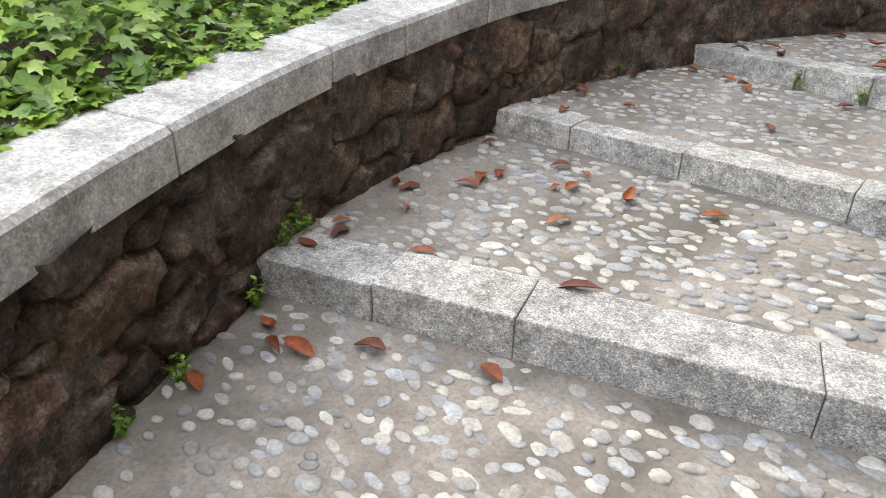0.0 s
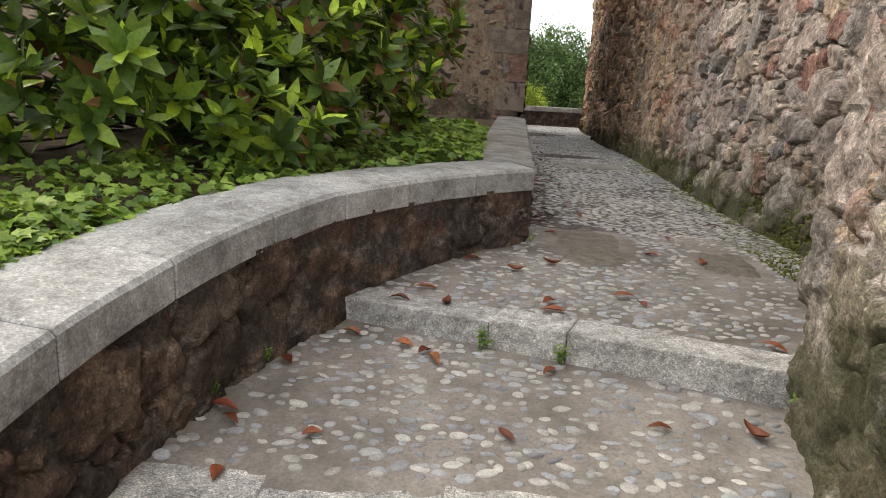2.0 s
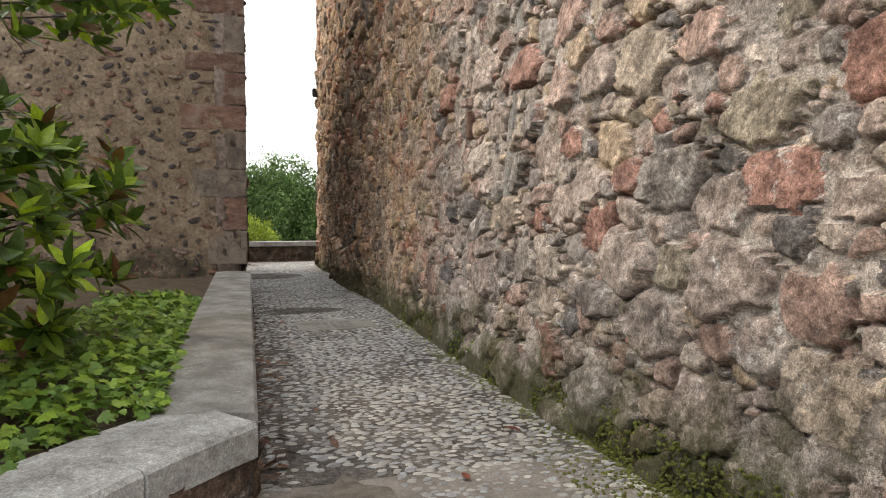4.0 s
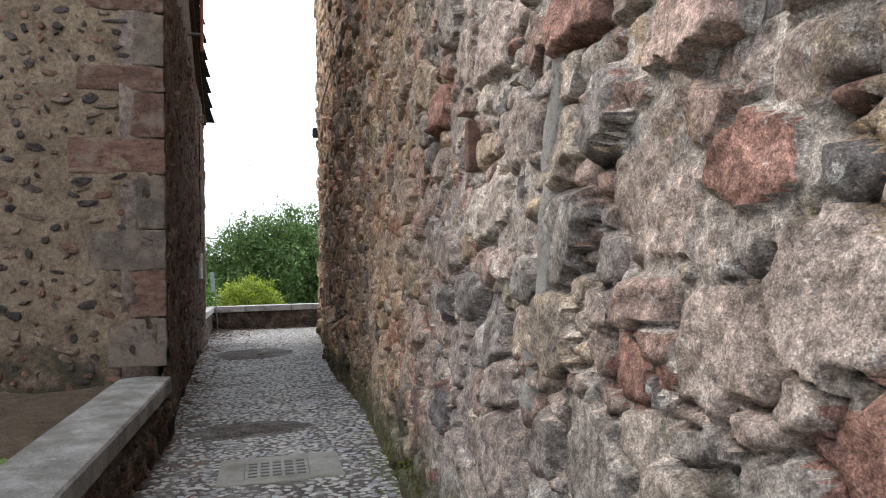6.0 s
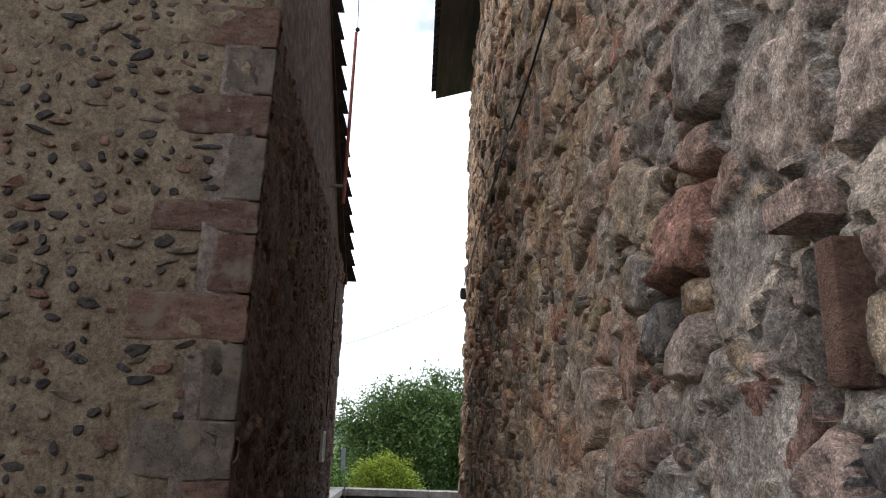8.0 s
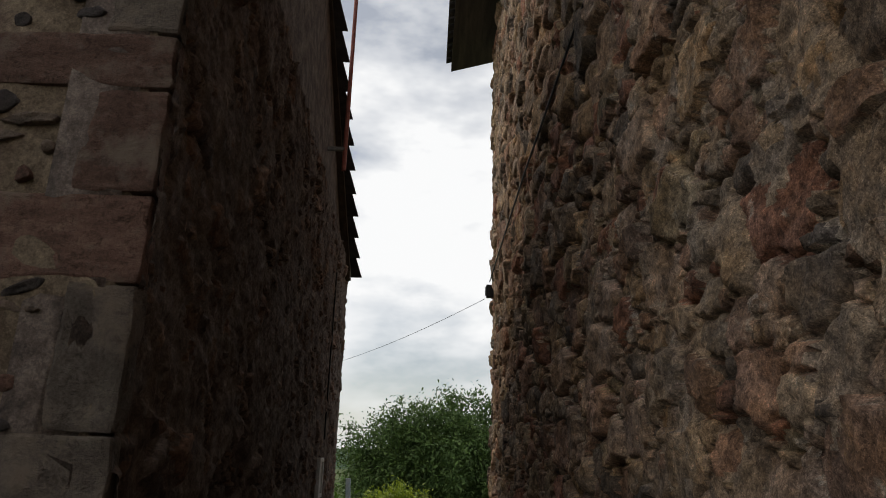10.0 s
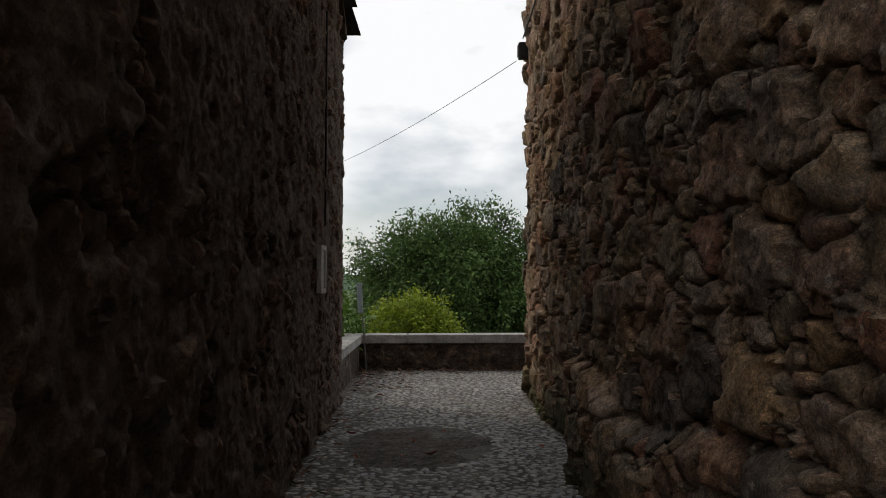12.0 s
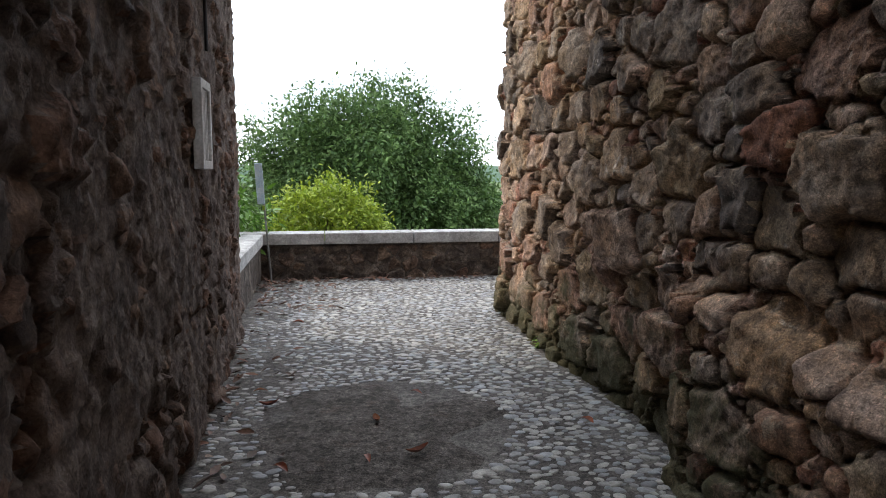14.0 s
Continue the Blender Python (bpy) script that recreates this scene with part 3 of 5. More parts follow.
def arc(a, r=ARC_R):
    return ARC_X + r * math.cos(radians(a)), ARC_Y + r * math.sin(radians(a))


COPE_Z = [(131.0, 1.325), (158.0, 1.31), (166.0, 1.26), (176.5, 1.18), (186.0, 1.09), (192.0, 1.05), (202.0, 0.975), (209.5, 0.935), (232.0, 0.84)]


def cope_z(a):
    return lerp_table(COPE_Z, a)


S1 = ((-2.15, 1.005), (1.2, 2.075))
S2 = ((-2.35, 2.86), (1.3, 2.93))
S3 = ((-2.2, 4.74), (1.7, 3.35))


def on_line(line, k):
    (a, b), (c, d) = line
    return a + (c - a) * k, b + (d - b) * k


# ground far and wide
bm = bmesh.new()
bmesh.ops.create_grid(bm, x_segments=40, y_segments=40, size=1500)
for v in bm.verts:
    v.co.z = -1.2
    if math.hypot(v.co.x, v.co.y) > 200:
        v.co.z += 14 * (fbm((v.co.x * 0.003, v.co.y * 0.003, 0.3)) - 0.2)
tagged(finish("ground", bm, M_GRASS, smooth=True), "rough green meadow falling away below the walls", "ground", kind="structure")


def sheet(name, a, b, za, zb, nu, nv, mat, amp=0.006):
    """A floor between two plan lines a and b, with heights za(k), zb(k)."""
    verts, faces = [], []
    for j in range(nv + 1):
        for i in range(nu + 1):
            k, q = i / nu, j / nv
            x0, y0 = on_line(a, k)
            x1, y1 = on_line(b, k)
            x, y = x0 + (x1 - x0) * q, y0 + (y1 - y0) * q
            z = za(k) + (zb(k) - za(k)) * q + amp * fbm((x * 2.2, y * 2.2, 0.0))
            verts.append((x, y, z))
    w = nu + 1
    for j in range(nv):
        for i in range(nu):
            c = j * w + i
            faces.append((c, c + 1, c + 1 + w, c + w))
    return raw(name, verts, faces, mat)


def const(z):
    return lambda k: z


LANDING = sheet("floor_landing", ((-2.4, -3.2), (1.4, -3.2)), ((-2.15, 1.045), (1.2, 2.115)), const(0.17), const(0.215), 40, 44, M_BED)
TREAD_1 = sheet("floor_tread_1", ((-2.15, 1.03), (1.2, 2.1)), ((-2.35, 2.9), (1.3, 2.97)), const(0.356), const(0.40), 40, 22, M_BED)
TREAD_2 = sheet("floor_tread_2", ((-2.35, 2.885), (1.3, 2.955)), ((-2.2, 4.78), (1.7, 3.39)), const(0.521), lambda k: 0.60 + 0.03 * k, 40, 22, M_BED)
TREAD_3 = sheet("floor_tread_3", ((-2.2, 4.77), (1.7, 3.38)), ((-2.2, 6.6), (1.9, 6.6)), lambda k: 0.700 + 0.07 * k, const(FLOOR), 44, 30, M_BED)
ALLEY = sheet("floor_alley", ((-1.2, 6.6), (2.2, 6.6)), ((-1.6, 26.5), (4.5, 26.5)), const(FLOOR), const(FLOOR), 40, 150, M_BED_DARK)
for ob in (LANDING, TREAD_1, TREAD_2, TREAD_3, ALLEY):
    tagged(ob, "grey-brown mortar paving set with river pebbles", "floor", kind="structure")

# steps: granite blocks along three lines
def step(name, line, z0, z1, below, cuts, depth, label):
    (ax, ay), (bx, by) = line
    th = math.atan2(by - ay, bx - ax)
    length = math.hypot(bx - ax, by - ay)
    thing = empty(name, (ax, ay, z0 - below))
    rng = random.Random(int(abs(ay * 100)))
    marks = [0.0] + [(c - ax) / math.cos(th) for c in cuts] + [length]
    for i in range(len(marks) - 1):
        bmb = bmesh.new()
        s0, s1 = marks[i] + 0.0015, marks[i + 1] - 0.0015
        nseg = 6
        zt = lambda s: z0 + (z1 - z0) * s / length
        made = bmesh.ops.create_grid(bmb, x_segments=nseg, y_segments=2, size=0.5)["verts"]
        ext = bmesh.ops.extrude_face_region(bmb, geom=list(bmb.faces))
        top = [g for g in ext["geom"] if isinstance(g, bmesh.types.BMVert)]
        tops = set(top)
        dz, dd = rng.uniform(-0.006, 0.006), rng.uniform(-0.008, 0.008)
        for v in bmb.verts:
            s = s0 + (v.co.x + 0.5) * (s1 - s0)
            q = (v.co.y + 0.5) * depth
            z = zt(s) + dz if v in tops else z0 - below
            v.co = Vector((ax + s * math.cos(th) - (q + dd) * math.sin(th), ay + s * math.sin(th) + (q + dd) * math.cos(th), z))
        bmesh.ops.recalc_face_normals(bmb, faces=bmb.faces)
        es = [e for e in bmb.edges if len(e.link_faces) == 2 and e.calc_face_angle(0) > 0.8]
        bmesh.ops.bevel(bmb, geom=es, offset=0.007, segments=2, affect="EDGES", profile=0.5)
        for v in bmb.verts:
            v.co += Vector((0, 0, 1)) * 0.004 * fbm((v.co.x * 7, v.co.y * 7, v.co.z * 7))
        ob = part("granite_block", bmb, M_GRANITE, None)
        ob.parent = thing
        ob.matrix_parent_inverse = Matrix.Translation((-ax, -ay, -(z0 - below)))
    tagged(thing, label, "step", group="flight of garden steps")
    return thing


step("stone_step", S1, 0.372, 0.378, 0.30, (-1.408, -0.907, -0.05, 0.62), 0.28, "weathered grey granite step of several blocks, lowest of the flight")
step("stone_step", S2, 0.536, 0.542, 0.30, (-1.62, -1.02, -0.29, 0.5), 0.26, "weathered grey granite step with a chipped middle block")
step("stone_step", S3, 0.722, 0.80, 0.30, (-0.90, -0.53, 0.45), 0.24, "weathered grey granite step with weeds at its foot")

# ---- curved garden wall ----
def arc_surf(u, v, d):
    """u: metres along the arc from its corner backwards, v: height, d: proud of the face."""
    a = A1 + math.degrees(u / ARC_R)
    x, y = arc(a, ARC_R - d)
    return x, y, v


ARC_LEN = radians(A0 - A1) * ARC_R
SIDE_A, SIDE_B = (-0.648, 6.22), (-0.44, 13.45)     # the wall's straight run along the alley


def side_surf(u, v, d):
    k = u / 7.23
    return SIDE_A[0] + (SIDE_B[0] - SIDE_A[0]) * k + d, SIDE_A[1] + (SIDE_B[1] - SIDE_A[1]) * k, v


garden_wall = empty("wall_garden", (-1.9, 3.0, 0.0))
tagged(garden_wall, "low curved dark rubble wall with pale stone coping", "wall", kind="structure")
garden_wall.matrix_world = Matrix.Identity(4)


def arc_face(u, v, d):
    """v: 0 at the foot, 1 under the coping."""
    a = A1 + np.degrees(u / ARC_R)
    top = np.interp(a, [p[0] for p in COPE_Z], [p[1] for p in COPE_Z]) - 0.13
    r = ARC_R - d
    return ARC_X + r * np.cos(np.radians(a)), ARC_Y + r * np.sin(np.radians(a)), -0.1 + (top + 0.1) * v


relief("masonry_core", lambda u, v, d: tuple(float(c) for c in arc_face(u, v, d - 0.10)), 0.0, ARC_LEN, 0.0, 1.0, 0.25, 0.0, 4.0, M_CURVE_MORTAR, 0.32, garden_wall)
relief("masonry_core", side_surf, 0.0, 7.23, 0.4, 1.2, 0.08, 0.02, 3.0, M_CURVE_MORTAR, 0.42, garden_wall)
rng = random.Random(11)
pts = scatter(-0.1, ARC_LEN, 0.0, 1.0, [(0.10, 12), (0.07, 40), (0.045, 90), (0.028, 90)], rng, 1.7)
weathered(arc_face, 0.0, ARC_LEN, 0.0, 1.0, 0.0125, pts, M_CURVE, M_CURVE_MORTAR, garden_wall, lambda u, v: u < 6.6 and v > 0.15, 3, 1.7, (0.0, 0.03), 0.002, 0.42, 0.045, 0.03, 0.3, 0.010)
pts = courses(0.02, 7.2, 0.7, 1.3, 0.24, 0.14, rng)
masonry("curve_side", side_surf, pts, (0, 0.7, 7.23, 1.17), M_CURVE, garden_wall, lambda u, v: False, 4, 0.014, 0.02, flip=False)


def coping_block(p_in, p_out, z, thick, stone=None):
    """One coping slab between front points and back points of its two ends, slightly cambered."""
    bmb = bmesh.new()
    n = len(p_in) - 1
    rows = []
    prof = [(-0.028, -thick), (-0.028, -0.02), (-0.012, 0.0), (0.22, 0.022), (0.46, 0.012), (0.475, -thick)]
    for i in range(n + 1):
        fx, fy = p_in[i]
        bx, by = p_out[i]
        d = Vector((bx - fx, by - fy)).normalized()
        rows.append([bmb.verts.new((fx + d.x * q, fy + d.y * q, z[i] + h + 0.004 * fbm((fx * 4 + q * 9, fy * 4, h * 5)))) for q, h in prof])
    m = len(prof)
    for i in range(n):
        for k in range(m):
            bmb.faces.new((rows[i][k], rows[i][(k + 1) % m], rows[i + 1][(k + 1) % m], rows[i + 1][k]))
    bmb.faces.new(rows[0][::-1])
    bmb.faces.new(rows[-1])
    bmesh.ops.recalc_face_normals(bmb, faces=bmb.faces)
    es = [e for e in bmb.edges if e.calc_face_angle(0) > 0.9]
    bmesh.ops.bevel(bmb, geom=es, offset=0.006, segments=1, affect="EDGES")
    part("coping_slab", bmb, stone or M_COPING, garden_wall)


JOINTS = [134.2, 141.5, 149.5, 156.5, 163.5, 171.5, 178.5, 186.0, 192.0, 202.3, 211.0, 221.0, 232.0]
for a, b in zip(JOINTS[:-1], JOINTS[1:]):
    g = math.degrees(0.004 / ARC_R)
    aa = [a + g + (b - a - 2 * g) * i / 6 for i in range(7)]
    coping_block([arc(t, ARC_R) for t in aa], [arc(t, ARC_R + 1) for t in aa], [cope_z(t) for t in aa], 0.155)
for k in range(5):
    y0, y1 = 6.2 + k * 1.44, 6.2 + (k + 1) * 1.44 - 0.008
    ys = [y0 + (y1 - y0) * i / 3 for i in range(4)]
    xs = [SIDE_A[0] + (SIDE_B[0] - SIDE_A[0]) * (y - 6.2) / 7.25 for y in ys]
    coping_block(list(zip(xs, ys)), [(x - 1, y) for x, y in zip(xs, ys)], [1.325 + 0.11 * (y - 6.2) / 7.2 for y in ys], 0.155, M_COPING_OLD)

# planted bank behind the wall
verts, faces = [], []
NB, MB = 60, 26
for j in range(MB + 1):
    for i in range(NB + 1):
        if i < 38:
            a = A0 - (A0 - A1 - 3) * i / 38
            x0, y0 = arc(a, ARC_R + 0.40)
            zb = cope_z(a) - 0.05
        else:
            k = (i - 38) / 22
            x0, y0, zb = -1.03 + 0.2 * k, 6.3 + 7.4 * k, 1.28 + 0.1 * k
        far = (-14.0, -6.0 + 20.0 * i / NB)
        q = (j / MB) ** 1.7
        x, y = x0 + (far[0] - x0) * q, y0 + (far[1] - y0) * q
        verts.append((x, y, zb + 0.10 * fbm((x, y, 0)) * min(1, j / 4) + 0.35 * q))
for j in range(MB):
    for i in range(NB):
        c = j * (NB + 1) + i
        faces.append((c, c + 1, c + 2 + NB, c + 1 + NB))
tagged(raw("garden_bed", verts, faces, M_EARTH), "dark earth bed behind the curved wall", "garden bed", kind="structure")

# ---- tall rubble wall on the alley's other side ----
XB = [(4.0, 1.5), (5.0, 1.46), (7.0, 1.42), (9.0, 1.46), (11.0, 1.55), (14.0, 1.67), (18.0, 1.71), (21.0, 1.77), (25.5, 1.87)]
W0, W1, WTOP = 4.4, 23.65, 11.2
CORNER = 0.22                                        # radius of the worn far corner


def tall_face(u, v, d):
    """u: along the alley, then round the far corner; v: height; d: proud of the face."""
    k = np.minimum(u, W1 - CORNER)
    lean = np.interp(k, (5, 10, 15, 25), (0.09, 0.08, 0.03, 0.01))
    x0 = np.interp(k, [p[0] for p in XB], [p[1] for p in XB]) + lean * np.clip(v - FLOOR, 0, 3.0)
    turn = np.clip((u - (W1 - CORNER)) / CORNER, 0, math.pi / 2)
    past = np.maximum(0, u - (W1 - CORNER) - CORNER * math.pi / 2)
    x = x0 + CORNER - (CORNER + d) * np.cos(turn) + past
    return x, k + (CORNER + d) * np.sin(turn), v + 0.0 * u


def tall_surf(u, v, d):
    x, y, z = tall_face(np.float64(u), np.float64(v), np.float64(d))
    return float(x), float(y), float(z)


def foot(U, V):
    """The narrow putlog slot, and the plinth that swells out of the wall's foot and ends short of its corner."""
    slot = (U > 9.585) & (U < 9.715) & (V > 2.98) & (V < 3.36)
    low = np.clip((1.72 + 0.12 * np.sin(U * 1.7) - V) / 0.10, 0, 1)
    plinth = np.interp(U, (14.5, 17.0, 19.35, 19.47, 20.3, 21.4), (0, 0.13, 0.12, -0.06, -0.10, 0.0))
    return -0.26 * slot + low * plinth, slot


def plaster(U, V):
    """Height of the mortar: most stones of the lower wall lie under old plaster."""
    edge = 1.85 + 0.35 * rough(U, V, 0.8, 3)
    low = np.clip((edge - V) / 0.35, 0, 1) * np.interp(U, (6, 8, 14.5, 16), (0.5, 1, 1, 0))
    middle = np.interp(U, (8.2, 8.8, 13.5, 15.5), (0, 1, 1, 0))
    return -0.010 + np.interp(U, (15.5, 17), (0, -0.012)) + 0.050 * low + 0.004 * middle + 0.016 * np.clip(rough(U, V, 1.1, 3, 0.5, 60.0), -1, 1)


def open_joints(U, V):
    return np.interp(U, (5, 8.4, 8.8, 13, 15.5, 17), (0.60, 0.58, 0.50, 0.52, 0.66, 0.82)) + 0 * V


tall = empty("wall_tower")
tagged(tall, "tall old rubble wall of reddish and grey stones", "wall", kind="structure")
rng = random.Random(5)
pts = scatter(W0 - 0.2, 8.5, 0.5, 5.1, [(0.17, 4), (0.12, 10), (0.075, 40), (0.045, 90), (0.026, 120)], rng)
pts += scatter(8.5, 15.5, 0.5, 5.1, [(0.15, 3), (0.10, 14), (0.07, 50), (0.045, 120), (0.026, 120)], rng)
pts += scatter(15.5, W1 + 1.1, 0.5, 5.1, [(0.16, 5), (0.11, 18), (0.075, 60), (0.045, 110), (0.026, 120)], rng, 1.25)
pts += scatter(W0 - 0.2, W1 + 1.1, 5.12, WTOP, [(0.15, 5), (0.10, 20), (0.065, 50)], rng)
weathered(tall_face, W0, W1 + 1.0, 0.5, 5.0, 0.0165, pts, M_RUBBLE, M_MORTAR, tall, lambda u, v: (5.4 < u < 10.5 or 17.0 < u < 22.0) and 0.9 < v < 4.2, 7, 1.35,
          (-0.012, 0.058), plaster, open_joints, 0.085, 0.040, 0.30, 0.014, foot)
weathered(tall_face, W0, W1 + 1.0, 4.985, WTOP, 0.037, pts, M_RUBBLE, M_MORTAR, tall, None, 7, 1.35, (-0.012, 0.058), plaster, open_joints, 0.085, 0.040, 0.30, 0.014)

# brick beside the slot, and a pale repaired seam up the wall
M_SEAM = material("pale_cement", [(0.30, 0.275, 0.25), (0.45, 0.42, 0.385), (0.58, 0.545, 0.505)], 6.0, 60.0, 1.0, 0.03, 0.9, value=0, pits=0.6)
bm = bmesh.new()
slab(bm, (1.60, 9.50, 3.02), (1.74, 9.565, 3.30), bevel=0.012)
part("brick", bm, M_QUOIN_RED, tall, "single red brick beside a slot")
bm = bmesh.new()
slab(bm, (1.60, 9.58, 3.365), (1.76, 9.75, 3.45), bevel=0.02)
part("lintel_stone", bm, M_RUBBLE, tall)
V, F = [], []
NS = 110
for i in range(NS + 1):
    z = 1.9 + 3.3 * i / NS
    yc = 8.52 + 0.10 * noise.noise(Vector((z * 1.3, 0, 7))) - 0.05 * (z - 2)
    hw = 0.075 + 0.06 * noise.noise(Vector((z * 7.1, 2, 7))) + 0.03 * noise.noise(Vector((z * 23.0, 2, 7)))
    for k, dd in ((-1.0, -0.04), (-0.7, 0.016), (0.0, 0.024), (0.7, 0.016), (1.0, -0.04)):
        V.append(tall_surf(yc + hw * k, z, dd + 0.016 * fbm((yc + k, z * 9, 1.0))))
for i in range(NS):
    for k in range(4):
        a = i * 5 + k
        F.append((a, a + 1, a + 6, a + 5))
raw("cement_seam", V, F, M_SEAM, tall, label="pale grey cement repair")

# end and near return of the tall wall, and the buttress wall beside the steps
bm = bmesh.new()
prism(bm, [(2.0, 4.45), (9.0, 4.45), (9.0, W1 - 0.05), (2.3, W1 - 0.05)], 0.4, WTOP)
part("building_core", bm, M_MORTAR, tall)
BUT = [(1.5, -3.0), (0.85, -1.0), (0.52, 0.6), (0.30, 1.6), (0.14, 2.80), (0.36, 3.84), (0.50, 3.98), (1.55, 4.85)]
BL = [0.0]
for a, b in zip(BUT[:-1], BUT[1:]):
    BL.append(BL[-1] + math.hypot(b[0] - a[0], b[1] - a[1]))


def but_surf(u, v, d):
    x, y = np.interp(u, BL, [p[0] for p in BUT]), np.interp(u, BL, [p[1] for p in BUT])
    x1, y1 = np.interp(u + 0.05, BL, [p[0] for p in BUT]), np.interp(u + 0.05, BL, [p[1] for p in BUT])
    x0, y0 = np.interp(u - 0.05, BL, [p[0] for p in BUT]), np.interp(u - 0.05, BL, [p[1] for p in BUT])
    tx, ty = x1 - x0, y1 - y0
    ln = math.hypot(tx, ty) or 1.0
    return x - ty / ln * d, y + tx / ln * d, v


near_wall = empty("wall_buttress")
tagged(near_wall, "rough plastered rubble wall with mossy foot beside the steps", "wall", kind="structure")
BUX, BUY = np.array([p[0] for p in BUT]), np.array([p[1] for p in BUT])


def but_face(u, v, d):
    x, y = np.interp(u, BL, BUX), np.interp(u, BL, BUY)
    tx = np.interp(u + 0.09, BL, BUX) - np.interp(u - 0.09, BL, BUX)
    ty = np.interp(u + 0.09, BL, BUY) - np.interp(u - 0.09, BL, BUY)
    ln = np.maximum(np.hypot(tx, ty), 1e-6)
    d = d - 0.03
    return x - ty / ln * d, y + tx / ln * d, v + 0.0 * u


relief("masonry_core", lambda u, v, d: but_surf(u, v, d - 0.18), 0.0, BL[-1], -0.1, 6.0, 0.25, 0.0, 4.0, M_MORTAR, 0.35, near_wall)
pts = scatter(-0.1, BL[-1] + 0.1, -0.1, 6.1, [(0.16, 6), (0.11, 14), (0.075, 40), (0.045, 70)], rng)
weathered(but_face, 0.0, BL[-1], -0.1, 6.0, 0.019, pts, M_RUBBLE, M_MORTAR, near_wall, lambda u, v: 3.0 < u < 8.5 and 0.6 < v < 3.6, 9, 1.35, (-0.03, 0.03),
          lambda U, V: 0.03 * np.clip((1.6 + 0.3 * rough(U, V, 0.9, 3) - V) / 0.4, 0, 1) - 0.02, 0.45, 0.05, 0.04, 0.32, 0.02)

# ---- house ----
HX, HY, HB = -0.46, 13.40, 23.1
house = empty("old_house", (-5, 18, 0))
house.matrix_world = Matrix.Identity(4)
tagged(house, "old rubble-stone house with red and grey corner blocks and slate eaves", "house")


def front_surf(u, v, d):
    return HX - u, HY - d, v


def hside(u, v, d):
    k = u / (HB - HY)
    return HX - 0.43 * k ** 0.7 + d, HY + u, v


relief("wall", front_surf, 0.09, 17.5, 0.3, 8.1, 0.07, 0.03, 3.0, M_HOUSE_MORTAR, 0.4, house)
relief("wall", lambda u, v, d: hside(u, v, d - 0.12), 0.0, HB - HY, 0.3, 6.3, 0.3, 0.0, 6.0, M_SIDE_SHADED, 0.3, house)
bm = bmesh.new()
prism(bm, [(-1.4, HY + 0.35), (-1.4, HB), (-17.9, HB), (-17.9, HY + 0.35)], 0.3, 6.2)
part("wall", bm, M_HOUSE_MORTAR, house)
# corner blocks, from the foot upwards: height range, run along the front, colour
QUOINS = [(1.55, 2.03, 0.55, 0), (2.05, 2.52, 0.36, 1), (2.535, 2.93, 0.74, 0), (2.945, 3.49, 0.27, 0), (3.505, 3.86, 0.90, 1), (3.88, 4.33, 0.33, 1), (4.35, 4.60, 0.82, 1), (4.62, 5.15, 0.30, 0), (5.17, 5.52, 0.76, 1), (5.54, 5.95, 0.40, 0), (5.97, 6.35, 0.8, 1)]
rng = random.Random(21)
placed, V, F = [], [], []
for _ in range(5200):
    u, v = rng.uniform(0.15, 7.0), rng.uniform(1.2, 6.6)
    w, h = rng.choice((rng.uniform(0.03, 0.09), rng.uniform(0.08, 0.22))), rng.uniform(0.02, 0.055)
    if any(z0 - 0.03 < v < z1 + 0.03 and u < run + 0.09 for z0, z1, run, red in QUOINS):
        continue
    if any(abs(u - a) < (w + c) * 0.75 and abs(v - b) < (h + e) * 0.8 for a, b, c, e in placed):
        continue
    placed.append((u, v, w, h))
    tilt = rng.uniform(-0.5, 0.5)
    n = rng.choice((5, 6, 7))
    poly = []
    for i in range(n):
        t = 2 * math.pi * i / n
        r = rng.uniform(0.6, 1.2)
        px, py = w * 0.5 * 1.3 * math.cos(t) * r, h * 1.1 * math.sin(t) * r
        poly.append((u + px * math.cos(tilt) - py * math.sin(tilt), v + px * math.sin(tilt) + py * math.cos(tilt)))
    vs, fs = stone_from_cell(((u, v), poly), front_surf, rng, 0.0, 0.011)
    if u < 2.4 and len(placed) < 290:
        raw("stone", vs, fs, M_HOUSE_STONE, house)
    else:
        b = len(V)
        V += vs
        F += [tuple(b + i for i in f) for f in fs]
ob = raw("rubble", V, F, M_HOUSE_STONE, house)
ob["kind"] = "stuff"
for z0, z1, run, red in QUOINS:
    bmq = bmesh.new()
    slab(bmq, (HX - run, HY - 0.004, z0 - 0.004), (HX + 0.004, HY + 0.11, z1 + 0.004), bevel=0.02)
    bmesh.ops.subdivide_edges(bmq, edges=[e for e in bmq.edges if e.calc_length() > 0.15], cuts=6, use_grid_fill=True)
    for v in bmq.verts:
        v.co += Vector((0.012 * fbm((v.co.y * 7, v.co.z * 7, 1.0)), 0.012 * fbm((v.co.x * 7, v.co.z * 7, 2.0)), 0.010 * fbm((v.co.x * 6, v.co.y * 6, v.co.z * 6))))
    part("corner_block", bmq, M_QUOIN_RED if red else M_QUOIN_GREY, house, "red sandstone corner block" if red else "grey sandstone corner block", smooth=False)

rng = random.Random(23)


def side_face(u, v, d):
    return HX - 0.43 * np.clip(u / (HB - HY), 0, 1) ** 0.7 + d, HY + u, v + 0.0 * u


